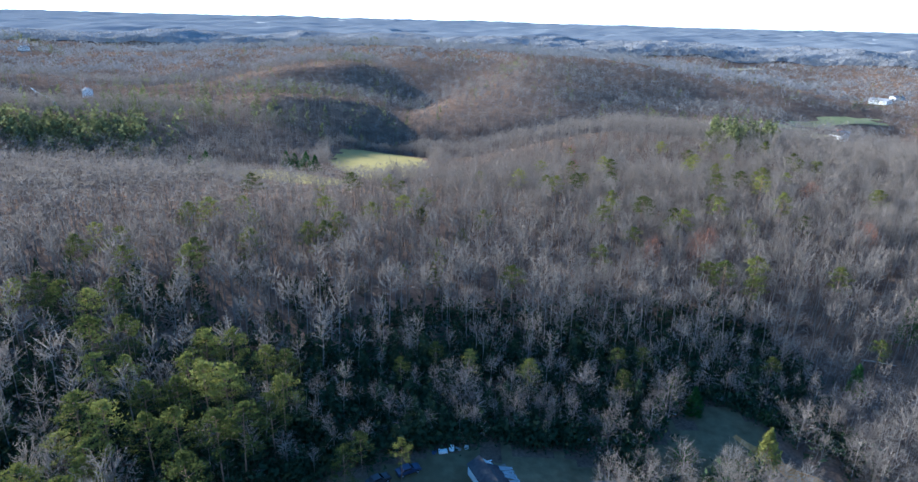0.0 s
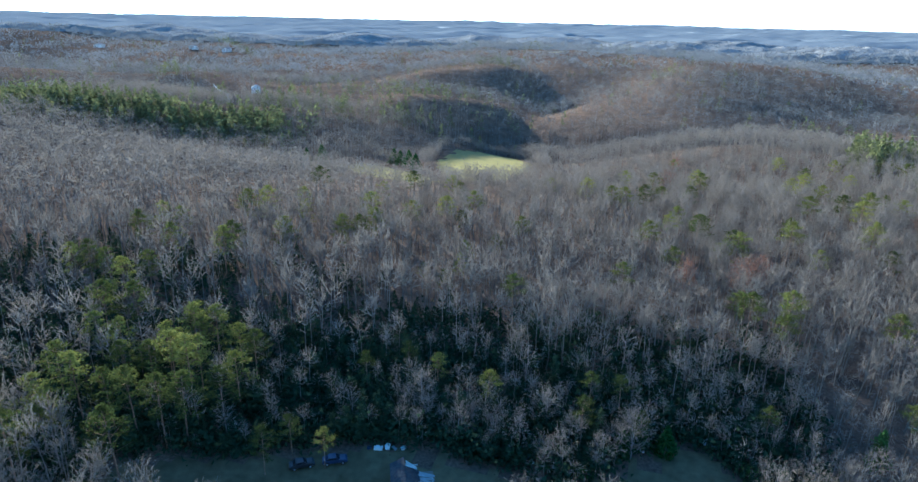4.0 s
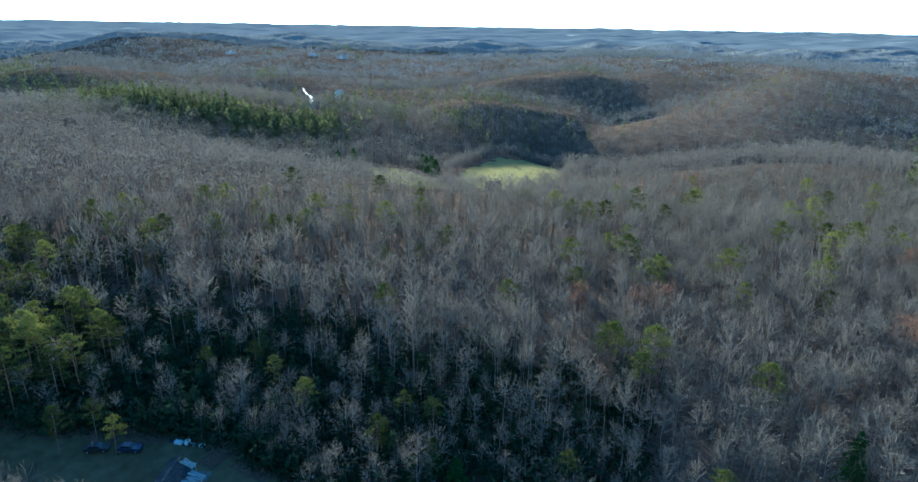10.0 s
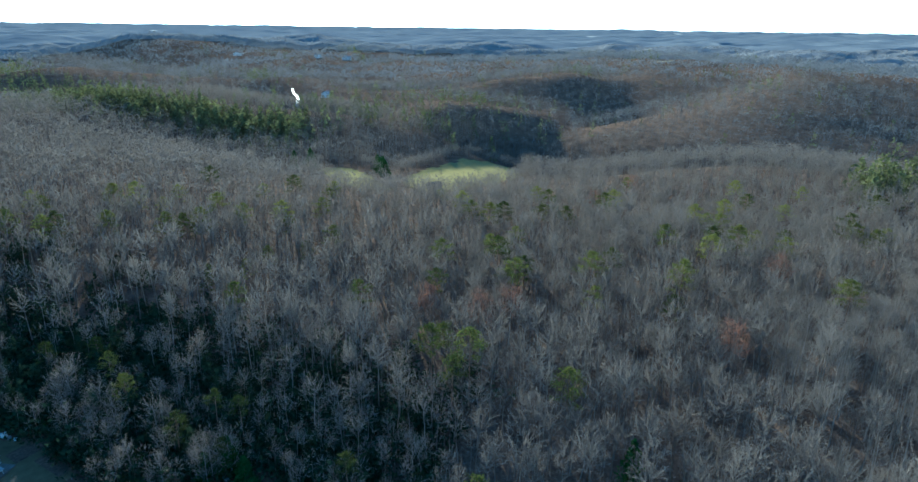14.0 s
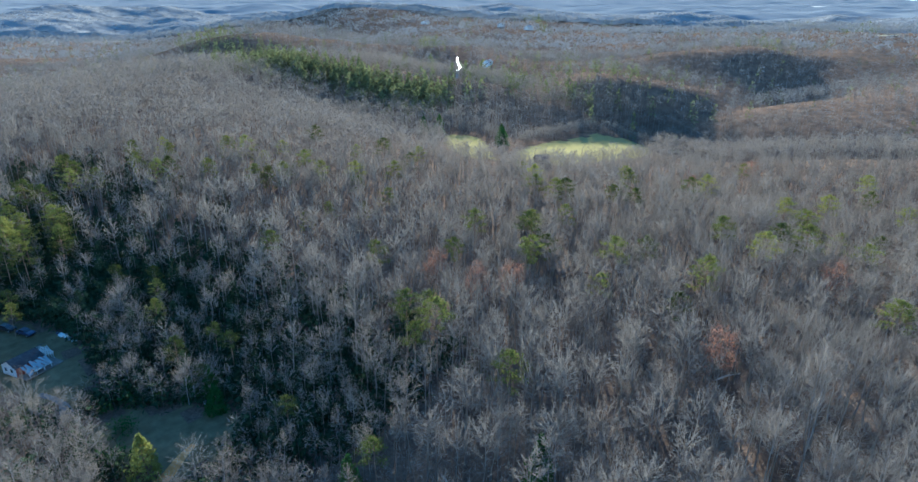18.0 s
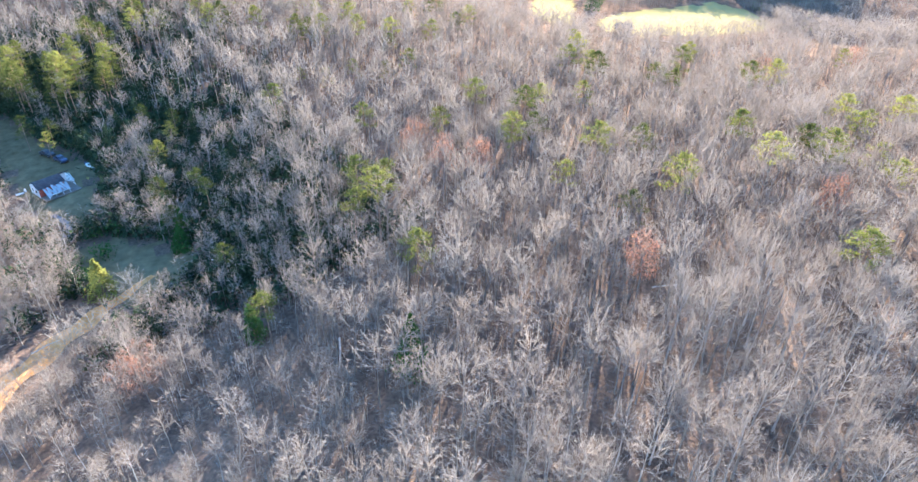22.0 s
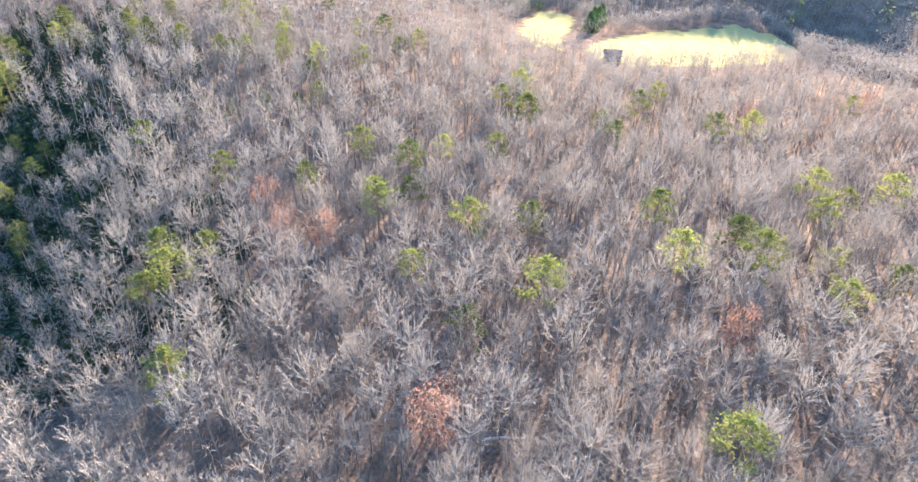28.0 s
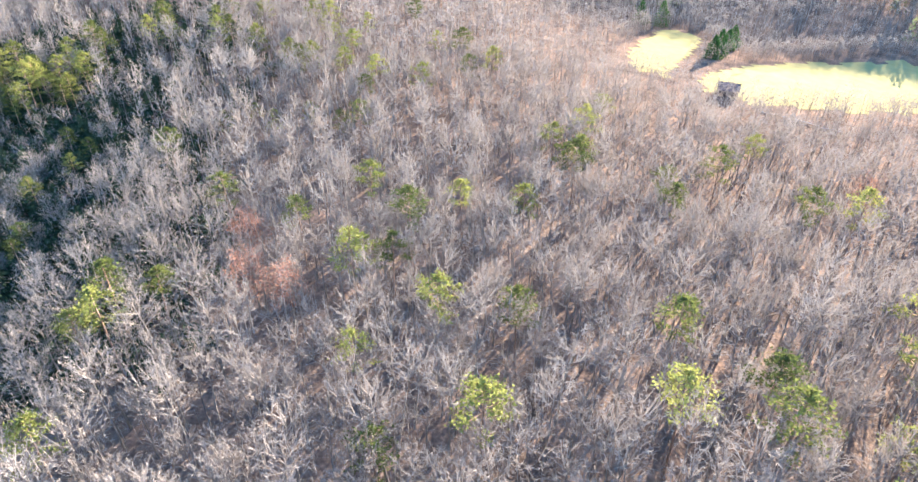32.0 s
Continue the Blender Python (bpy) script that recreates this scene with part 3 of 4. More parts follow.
PINES_SLOPE = [(-36, 221), (-36, 173), (-34, 89), (-33, 177), (-32, 109), (-31, 96), (-30, 100), (-25, 186), (-24, 227), (-19, 219), (-17, 87), (-16, 194), (-15, 93), (-13, 162), (-10, 205), (-10, 191), (-10, 116), (-8, 92), (-5, 176), (-5, 155), (-4, 167), (-3, 123), (3, 184), (4, 121), (9, 188), (10, 248), (15, 147), (16, 117), (24, 238), (33, 228), (35, 114), (36, 122), (37, 272), (38, 232), (40, 162), (42, 123), (44, 229), (46, 189), (46, 115), (48, 258), (51, 245), (52, 205), (52, 176), (55, 216), (58, 321)]
PINES_RIDGE = [(59, 195), (60, 242), (65, 266), (65, 277), (66, 187), (67, 155), (68, 149), (69, 185), (69, 121), (69, 191), (75, 145), (76, 150), (84, 196), (86, 207), (89, 184), (93, 123), (95, 226), (96, 261), (97, 148), (99, 267), (102, 314), (103, 273), (105, 253), (105, 198), (106, 186), (106, 232), (108, 220), (108, 294), (113, 230), (116, 242), (121, 280), (123, 248), (124, 235), (124, 316), (138, 259), (139, 202), (140, 256), (145, 251), (147, 301), (148, 259)]
PINES = PINES_WEST + PINES_SLOPE + PINES_RIDGE
RUSSETS = [(56, 167), (69, 168), (73, 174), (55, 286), (59, 325), (93, 103), (120, 176), (124, 216)]
# the camera's course over the land; distance from it sets each tree's detail
CAMERA_PATH = [(0, 0), (177, 119), (152, 187)]

rng = np.random.default_rng(7)
g = 4.1
X, Y = np.meshgrid(np.arange(-340, 345, g), np.arange(42, 475, g))
X, Y = (X + rng.uniform(-0.45, 0.45, X.shape) * g).ravel(), (Y + rng.uniform(-0.45, 0.45, Y.shape) * g).ravel()
in_view = np.where(X < -40, Y > 48, np.where(X < 84, Y > 52, Y > 46 + (X - 84) * 0.95)) & (X < 0.78 * Y + 46)
EVERGREEN = [(-125, 70), (-20, 80), (6, 108), (44, 112), (48, 128), (20, 146), (-20, 158), (-60, 165), (-125, 150)]
gone = np.where(inside(EVERGREEN, X, Y), np.where((X < 0) & (Y < 140), 0.55, 0.25), 0.1)
ok = in_view & ~is_open(X, Y) & (rng.uniform(size=X.shape) > gone)
for px, py in PINES + RUSSETS:
    ok &= np.hypot(X - px, Y - py) > 2.0
ok &= np.hypot(X - 10, Y - 92) > 11
X, Y = X[ok], Y[ok]
con = (rng.uniform(size=X.shape) < pine_wood(X, Y) - 0.02) & (np.hypot(X - 60, Y - 150) > 190)
CX, CY = X[con], Y[con]
X, Y = X[~con], Y[~con]
far = near_line(CAMERA_PATH, X, Y)
S = canopy(X, Y) * (0.74 + 0.62 * rng.beta(1.8, 2.4, X.shape)) / 18.0

kinds = [bare_tree(rng, 18.0, 11, 120, 14, R=rng.uniform(0.14, 0.23), low=rng.uniform(0.48, 0.62), w=0.037) for _ in range(12)]
order = np.argsort(far)
single, rest = order[:300], order[300:]

# the nearest trees, each a thing of its own
made = []
for k, (trunk, wood, crown) in enumerate(kinds):
    top = tagged(new("bare_tree"), "tall leafless grey hardwood tree on the wooded slope", "tree", "bare hardwood trees")
    mesh_part("trunk", mesh_of("trunk", *joined([trunk, wood]), M_BARK), top)
    mesh_part("crown", mesh_of("crown", *crown, M_TWIG), top, "fine bare twigs")
    made.append(top)


def place(x, y, s, turn, sink=0.2):
    return Matrix.Translation((x, y, float(ground(x, y)) - sink)) @ Matrix.Rotation(turn, 4, "Z") @ Matrix.Diagonal((s, s, s, 1))


for j, i in enumerate(single):
    src = made[j % len(made)]
    m = place(X[i], Y[i], S[i], rng.uniform(0, 6.28))
    if j < len(made):
        src.matrix_basis = m
    else:
        loc, rot, sc = m.decompose()
        c = copy_thing(src, Matrix.LocRotScale(loc, rot, None))
        c.scale = sc

whole = [joined(bare_tree(rng, 18.0, 7, 62, 10, 4, 0.066, rng.uniform(0.135, 0.22), rng.uniform(0.48, 0.62), 1.2)) for _ in range(12)]
mids = [joined(bare_tree(rng, 18.0, 5, 33, 8, 3, 0.125, rng.uniform(0.14, 0.22), rng.uniform(0.48, 0.62), 1.35)) for _ in range(10)]
lows = [dome_tree(rng, 18.0, rng.uniform(3.0, 4.2), 56, 0.25, 1.3) for _ in range(8)]
d = far[rest]
for name, tpl, lo, hi, label in (("near_bare_woods", whole, 0, 112, "dense leafless grey hardwood forest on the slope"),
                                 ("bare_woods", mids, 112, 190, "leafless hardwood forest farther up the hill"),
                                 ("hilltop_bare_woods", lows, 190, 999, "leafless hardwood forest round the pasture")):
    i = rest[(d >= lo) & (d < hi)]
    stuff(name, tpl, X[i], Y[i], S[i], M_TWIG, label, "forest", rng, wide=(0.9, 1.25))

stuff("ridge_conifers", [joined([tube((0, 0, 0), (0, 0, 12), 0.2, 0.08, 3), far_conifer(rng, 70, 16.0, 3.2, 1.3)]) for _ in range(6)], CX, CY, rng.uniform(0.75, 1.15, len(CX)), M_FARPINE, "dark green pine stand along the ridge", "forest", rng)

# saplings and brush under the trees
u = rng.uniform(size=(2, 12000))
UX, UY = -120 + 330 * u[0], 60 + 220 * u[1]
ok = (np.where(UX < 84, UY > 60, UY > 60 + (UX - 84) * 0.95)) & ~is_open(UX, UY, 1.0) & (np.hypot(UX - 10, UY - 92) > 10) & (near_line(CAMERA_PATH, UX, UY) < 40 + 110 * rng.uniform(size=UX.shape))
UX, UY = UX[ok][:3800], UY[ok][:3800]
sapling = [dome_tree(rng, 6.0, rng.uniform(1.0, 1.7), 26, 0.1, 0.8) for _ in range(6)]
stuff("undergrowth", sapling, UX, UY, rng.uniform(0.5, 1.3, len(UX)), M_TWIG, "thin leafless saplings and brush between the trees", "brush", rng)

# evergreen thicket, kept dense and dark to deepen the valley's shade as well
u = rng.uniform(size=(2, 9000))
TX, TY = -110 + 190 * u[0], 62 + 100 * u[1]
ok = (near_line([(-100, 70), (-40, 92), (0, 112), (30, 120), (58, 126)], TX, TY) < 8 + 34 * rng.uniform(size=TX.shape)) & ~is_open(TX, TY, 1.0) & (np.hypot(TX - 10, TY - 92) > 12)
TX, TY = TX[ok][:2200], TY[ok][:2200]
laurel = []
for k in range(5):
    C = rng.normal(size=(64, 3)) * np.array([1.0, 1.0, 0.7]) + np.array([0, 0, 1.3])
    C[:, 2] = np.abs(C[:, 2])
    laurel.append(blades(C, 0.55, rng, 1.0))
stuff("laurel_thicket", laurel, TX, TY, rng.uniform(0.7, 1.7, len(TX)), M_LAUREL, "dark evergreen thicket on the shaded valley floor", "brush", rng)
# hemlocks added between the pines to darken the shaded valley floor
u = rng.uniform(size=(2, 3000))
HX, HY = -125 + 175 * u[0], 70 + 95 * u[1]
ok = inside(EVERGREEN, HX, HY) & ~is_open(HX, HY, 1.0) & (np.hypot(HX - 10, HY - 92) > 13) & (rng.uniform(size=HX.shape) < 1.25 - (HY - 80) / 110)
HX, HY = HX[ok][:480], HY[ok][:480]
stuff("hemlock_understory", [cone_tree(rng, 8.0, rng.uniform(2.0, 2.8), 190, 0.62)[1] for _ in range(6)], HX, HY, rng.uniform(0.35, 1.05, len(HX)), M_LAUREL, "dark green hemlocks in the shade of the valley pines", "forest", rng)
u = rng.uniform(size=(2, 9000))
EX, EY = -140 + 150 * u[0], 270 + 175 * u[1]
ring = np.minimum(near_line(PASTURE + PASTURE[:1], EX, EY), near_line(MEADOW + MEADOW[:1], EX, EY))
ok = (ring < 9) & ~is_open(EX, EY, 1.0) & ((EX + 0.4 * EY > 105) | (EY > 335) | (EX < -100))
EX, EY = EX[ok][:900], EY[ok][:900]
stuff("field_edge_brush", sapling, EX, EY, rng.uniform(0.5, 1.5, len(EX)), M_TWIG, "leafless brush along the edge of the pasture", "brush", rng)

# pines, each a thing of its own
pine_kinds = []
for k in range(10):
    full = k < 5
    trunk, wood, crown = pine_tree(rng, 17.0, 26, 64, 0.32, low=rng.uniform(0.36, 0.48), reach=rng.uniform(0.2, 0.25)) if full else pine_tree(rng, 17.0, int(rng.integers(15, 20)), 66, 0.3, low=rng.uniform(0.55, 0.68), reach=rng.uniform(0.16, 0.22))
    top = tagged(new("pine_tree"), "dense dark green pine with sunlit yellow-green boughs in the valley" if full else "tall pine with a bare trunk and ragged yellow-green crown", "tree", "pines among the hardwoods")
    mesh_part("trunk", mesh_of("trunk", *joined([trunk, wood]), M_PINEBARK), top)
    mesh_part("crown", mesh_of("crown", *crown, M_PINE), top, "clumps of yellow-green needles")
    pine_kinds.append(top)
stood = set()
for j, (x, y) in enumerate(PINES):
    k = j % 5 + (0 if x < 5 and y < 185 or y < 118 else 5)
    s = ((16.0 if x < -28 else 10.0) if k < 5 else float(canopy(x, y)) + 1.5) * rng.uniform(0.86, 1.14) / 17.0
    m = place(x, y, s, rng.uniform(0, 6.28))
    if k not in stood:
        stood.add(k)
        pine_kinds[k].matrix_basis = m
    else:
        loc, rot, sc = m.decompose()
        copy_thing(pine_kinds[k], Matrix.LocRotScale(loc, rot, None)).scale = sc

# oaks that keep their dead leaves
for j, (x, y) in enumerate(RUSSETS):
    trunk, wood, crown = bare_tree(rng, 16.0, 9, 90 if j == 5 else 60, 4, R=0.36 if j == 5 else 0.2, low=0.3 if j == 5 else 0.45)
    top = tagged(new("russet_oak"), "oak still holding dry russet-brown leaves", "tree", "oaks with dead leaves")
    mesh_part("trunk", mesh_of("trunk", *joined([trunk, wood]), M_BARK), top)
    C = np.repeat(crown[0][2::3], 6, 0)
    mesh_part("crown", mesh_of("crown", *blades(C + rng.normal(0, 0.4, C.shape), 0.2, rng, 1.0), M_RUSSET), top, "dry russet leaves")
    top.matrix_basis = place(x, y, float(canopy(x, y)) / (15.0 if j != 5 else 11.0), rng.uniform(0, 6.28))

# cedars and one spruce
for x, y, h, r, what in ((59, 99, 9.0, 2.9, "dense bright green cedar beside the dirt track"), (46, 116, 8.0, 2.4, "dark green cedar at the clearing's edge"),
                         (51, 115, 6.5, 2.2, "dark green cedar at the clearing's edge"), (43, 113, 5.5, 2.0, "dark green cedar at the clearing's edge"), (111, 140, 12.0, 2.9, "dark green spruce under bare trees"),
                         (88, 121, 8.0, 2.2, "small dark green cedar under bare trees"),
                         (-86, 338, 8.5, 3.6, "dark green spruce at the meadow's edge"), (-92, 344, 9.0, 3.8, "dark green spruce at the meadow's edge"), (-130, 330, 12.0, 4.5, "dark green spruce at the meadow's edge"), (-78, 330, 10.0, 4.0, "dark green spruce at the meadow's edge"),
                         (-135, 322, 11.0, 4.0, "dark green spruce at the meadow's edge"), (-72, 324, 9.0, 3.6, "dark green spruce at the meadow's edge")):
    trunk, crown = cone_tree(rng, h, r, 1500 if r < 4 else 1100, 0.3 + 0.05 * r)
    top = tagged(new("cedar_tree"), what, "tree", "cedars and spruces")
    mesh_part("trunk", mesh_of("trunk", *trunk, M_PINEBARK), top)
    # the track cedar takes paler pine needles: its sunlight is in the colour
    mesh_part("crown", mesh_of("crown", *crown, M_PINE if "bright" in what else M_CEDAR), top)
    top.matrix_basis = place(x, y, 1.0, rng.uniform(0, 6.28))

# the woods behind the camera's side, and those on the far hills
g = 7.5
X, Y = np.meshgrid(np.arange(-350, 420, g), np.arange(-130, 480, g))
X, Y = (X + rng.uniform(-0.45, 0.45, X.shape) * g).ravel(), (Y + rng.uniform(-0.45, 0.45, Y.shape) * g).ravel()
out = ~(np.where(X < -40, Y > 48, np.where(X < 84, Y > 52, Y > 46 + (X - 84) * 0.95)) & (X < 0.78 * Y + 46)) & ~is_open(X, Y, 2) & (X > -340)
X, Y = X[out], Y[out]
stuff("valley_woods", [dome_tree(rng, 18.0, 4.8, 20, 0.3, 1.7) for _ in range(6)], X, Y, rng.uniform(0.55, 0.8, len(X)), M_TWIG, "leafless hardwood forest along the valley", "forest", rng)


def sector(x, y):
    """The part of the far land that the walk looks over."""
    az = np.degrees(np.arctan2(-(x - 60), y + 20))
    return (az > -44) & (az < 92)


def canopy_sheet(name, lo, hi, g, H, rough, mat, fuzz, w, tall, label):
    """The closed roof of a far wood: a lumpy sheet of crowns that falls to the ground at its edges, with upright twigs on it."""
    xs, ys = np.arange(-hi, hi, g), np.arange(-100, hi, g)
    X, Y = np.meshgrid(xs, ys)
    X, Y = X + rng.uniform(-0.35, 0.35, X.shape) * g, Y + rng.uniform(-0.35, 0.35, Y.shape) * g
    r = np.hypot(X, Y)
    keep = (r >= lo - g) & (r < hi) & sector(X, Y) & ((X < -336) | (Y > 470) | (X > 0.78 * Y + 40)) & ~is_open(X, Y, 2) & (near_line(CAMERA_PATH, X, Y) > 200)
    k = keep[:-1, :-1] & keep[1:, 1:] & keep[1:, :-1] & keep[:-1, 1:]
    deep = np.zeros_like(keep)
    deep[1:-1, 1:-1] = k[:-1, :-1] & k[1:, 1:] & k[1:, :-1] & k[:-1, 1:]
    bump = rng.normal(0, 1, X.shape)
    bump = 0.75 * bump + 0.25 * (np.roll(bump, 1, 0) + np.roll(bump, 1, 1))
    edge = np.minimum.reduce([near_line(p, X, Y) for p in ([(-268, 458), *CREEK], *(q + q[:1] for q in FAR_FIELDS.values()))])
    edge = 0.15 + 0.85 * smooth01(3, 40, edge)
    old = 0.5 + 0.5 * np.sin(X / 61 + 2 * np.sin(Y / 97)) * np.sin(Y / 73 + X / 140)
    Z = ground(X, Y) + np.where(deep, (H * (0.8 + 0.3 * old) - 1.5) * edge + rough * bump, 0.3)
    i = np.arange(X.size).reshape(X.shape)
    q = np.stack([i[:-1, :-1], i[:-1, 1:], i[1:, 1:], i[1:, :-1]], -1)[k]
    tri = np.concatenate([q[:, [0, 1, 2]], q[:, [0, 2, 3]]])
    used = np.unique(tri)
    back = np.zeros(X.size, int)
    back[used] = np.arange(len(used))
    V = np.stack([X, Y, Z], -1).reshape(-1, 3)[used]
    F = back[tri]
    T = rng.uniform(0, 1, len(V))
    top = V[deep.ravel()[used]]
    P = np.repeat(top, fuzz, 0)
    P = P + rng.normal(0, 0.35 * g, P.shape) * np.array([1, 1, 0.0]) - np.array([0, 0, 0.5])
    fv, ff = slivers(P, P + np.column_stack([rng.normal(0, 0.7, (len(P), 2)), rng.uniform(0.4, 1.0, len(P))]) * tall, w, rng)
    me = mesh_of(name, np.concatenate([V, fv]), np.concatenate([F, ff + len(V)]), mat, np.concatenate([T, rng.uniform(0, 1, len(fv))]))
    flags = np.ones(len(me.polygons), bool)
    flags[len(F):] = False
    me.polygons.foreach_set("use_smooth", flags)
    tagged(new(name, me), label, "forest", kind="stuff")


def hill_woods(name, lo, hi, g, templates, scale, mat, label):
    """Single crowns over a far hill, bare trees and conifers among them."""
    X, Y = np.meshgrid(np.arange(-hi, hi, g), np.arange(-100, hi, g))
    X, Y = (X + rng.uniform(-0.45, 0.45, X.shape) * g).ravel(), (Y + rng.uniform(-0.45, 0.45, Y.shape) * g).ravel()
    r = np.hypot(X - 60, Y)
    ok = (r >= lo) & (r < hi) & sector(X, Y) & ((X < -340) | (Y > 474) | (X > 418)) & ~is_open(X, Y, 2) & (rng.uniform(size=X.shape) > 0.06)
    X, Y = X[ok], Y[ok]
    con = rng.uniform(size=X.shape) < pine_wood(X, Y)
    old = 0.5 + 0.5 * np.sin(X / 61 + 2 * np.sin(Y / 97)) * np.sin(Y / 73 + X / 140)
    S = scale * (0.8 + 0.25 * old) * rng.uniform(0.6, 1.35, X.shape)
    stuff(name, templates, X[~con], Y[~con], S[~con], mat, label, "forest", rng)
    stuff("hill_conifers", [far_conifer(rng, 30, R=3.0, size=1.5) for _ in range(6)], X[con], Y[con], 0.8 * S[con] / scale, M_FARPINE, "dark green conifers among the far bare woods", "forest", rng)


FAR_LABEL = "leafless grey-brown woods over the far hills"
hill_woods("hill_woods", 0, 830, 6.0, [dome_tree(rng, 18.0, rng.uniform(3.7, 5.0), 40, 0.46, 1.4, trunk=k % 2 > 0) for k in range(8)], 0.68, M_FARTWIG, FAR_LABEL)
# from 830 m on, a greyer twig colour stands in for haze
hill_woods("far_hill_woods", 830, 1400, 9.2, [dome_tree(rng, 18.0, rng.uniform(5.0, 7.0), 22, 1.2, 2.4, trunk=False) for k in range(6)], 0.7, M_HAZETWIG, FAR_LABEL)
canopy_sheet("far_hill_woods", 1360, 2000, 10.5, 12.0, 0.8, M_HAZETWIG, 4, 1.6, 3.0, FAR_LABEL)
# the farthest woods carry painted blue haze in their colour
canopy_sheet("distant_woods", 1950, 4300, 30.0, 12.0, 0.4, M_BLUEHAZE, 1, 2.0, 2.0, FAR_LABEL)

# brush and small trees in the valley clearing
u = rng.uniform(size=(2, 700))
BX, BY = -10 + 105 * u[0], 70 + 50 * u[1]
ok = ~inside(YARD, BX, BY) & ~inside(GLADE_GRASS, BX, BY) & (near_line([(34, 97), (20, 98), (0, 100), (-20, 94)], BX, BY) > 7) & (near_line(TRACK, BX, BY) > 5.5) & (near_line(LANE, BX, BY) > 2) & (BY < 118 - 0.1 * abs(BX - 40)) & (np.hypot(BX - 59, BY - 99) > 4)
BX, BY = BX[ok][:150], BY[ok][:150]
shrubs = []
for k in range(5):
    trunk, wood, crown = bare_tree(rng, 8.0, 12, 120, 12, 5, 0.03, 0.32, 0.14, 1.1)
    top = tagged(new("small_bare_tree"), "small round-headed leafless tree in the overgrown clearing", "tree", "small trees in the clearing")
    mesh_part("trunk", mesh_of("trunk", *joined([trunk, wood]), M_BARK), top)
    mesh_part("crown", mesh_of("crown", *crown, M_TWIG), top, "fine bare twigs")
    shrubs.append(top)
for j in range(len(BX)):
    m = place(BX[j], BY[j], rng.uniform(0.7, 1.55), rng.uniform(0, 6.28))
    if j < 5:
        shrubs[j].matrix_basis = m
    else:
        loc, rot, sc = m.decompose()
        copy_thing(shrubs[j % 5], Matrix.LocRotScale(loc, rot, None)).scale = sc
bush = []
for k in range(3):
    C = rng.normal(size=(260, 3)) * np.array([0.9, 0.9, 0.6]) + np.array([0, 0, 1.0])
    C[:, 2] = np.abs(C[:, 2])
    top = tagged(new("green_bush"), "low green-brown bush in the overgrown clearing", "bush", "bushes in the clearing")
    mesh_part("stem", mesh_of("stem", *tube((0, 0, 0), (0.1, 0, 1.2), 0.08, 0.03, 4), M_BARK), top)
    mesh_part("crown", mesh_of("crown", *blades(C, 0.3, rng, 1.0), M_CEDAR), top)
    bush.append(top)
for j, (x, y) in enumerate(((38, 108), (36, 104), (33, 108), (30, 105), (52, 96), (47, 94), (55, 93), (44, 100), (-2, 104), (5, 106), (18, 107), (24, 106), (12, 108), (66, 112), (35, 99), (28, 109), (8, 110), (-8, 104))):
    m = place(x, y, rng.uniform(0.8, 1.6), rng.uniform(0, 6.28), 0.1)
    if j < 3:
        bush[j].matrix_basis = m
    else:
        loc, rot, sc = m.decompose()
        copy_thing(bush[j % 3], Matrix.LocRotScale(loc, rot, None)).scale = sc

# ---- the derelict house ----
M_ROOF = surface("dark_tar_roofing", [(0.03, 0.03, 0.035), (0.06, 0.06, 0.065), (0.1, 0.095, 0.09)], 1.5, bump=0.3)
M_TIN = surface("pale_roof_tin", [(0.2, 0.205, 0.21), (0.29, 0.295, 0.3), (0.37, 0.375, 0.38)], 1.2, rough=0.65)
M_WHITE = surface("weathered_white_paint", [(0.5, 0.5, 0.48), (0.68, 0.68, 0.66), (0.78, 0.78, 0.76)], 1.0)
M_RED = surface("faded_red_boards", [(0.22, 0.05, 0.04), (0.35, 0.08, 0.06), (0.42, 0.14, 0.1)], 1.3)
M_WOOD = surface("weathered_wood", [(0.12, 0.1, 0.085), (0.2, 0.17, 0.145), (0.28, 0.25, 0.22)], 1.5)
M_GLASS = surface("dark_window_glass", [(0.02, 0.02, 0.025), (0.04, 0.04, 0.05)], 1.0, rough=0.1)
M_CAR = surface("dark_blue_car_paint", [(0.018, 0.025, 0.06), (0.03, 0.04, 0.085)], 1.0, rough=0.3)
M_CAR2 = surface("black_car_paint", [(0.015, 0.015, 0.02), (0.03, 0.03, 0.035)], 1.0, rough=0.35)
M_TYRE = surface("tyre_rubber", [(0.015, 0.015, 0.015), (0.03, 0.03, 0.03)], 2.0)
M_RUST = surface("rusty_roof", [(0.07, 0.06, 0.065), (0.12, 0.1, 0.1), (0.19, 0.14, 0.12)], 0.8)
M_BARN = surface("grey_barn_boards", [(0.045, 0.038, 0.037), (0.075, 0.064, 0.06), (0.115, 0.1, 0.092)], 1.2)


def rest(x, y):
    return float(ground(x, y))


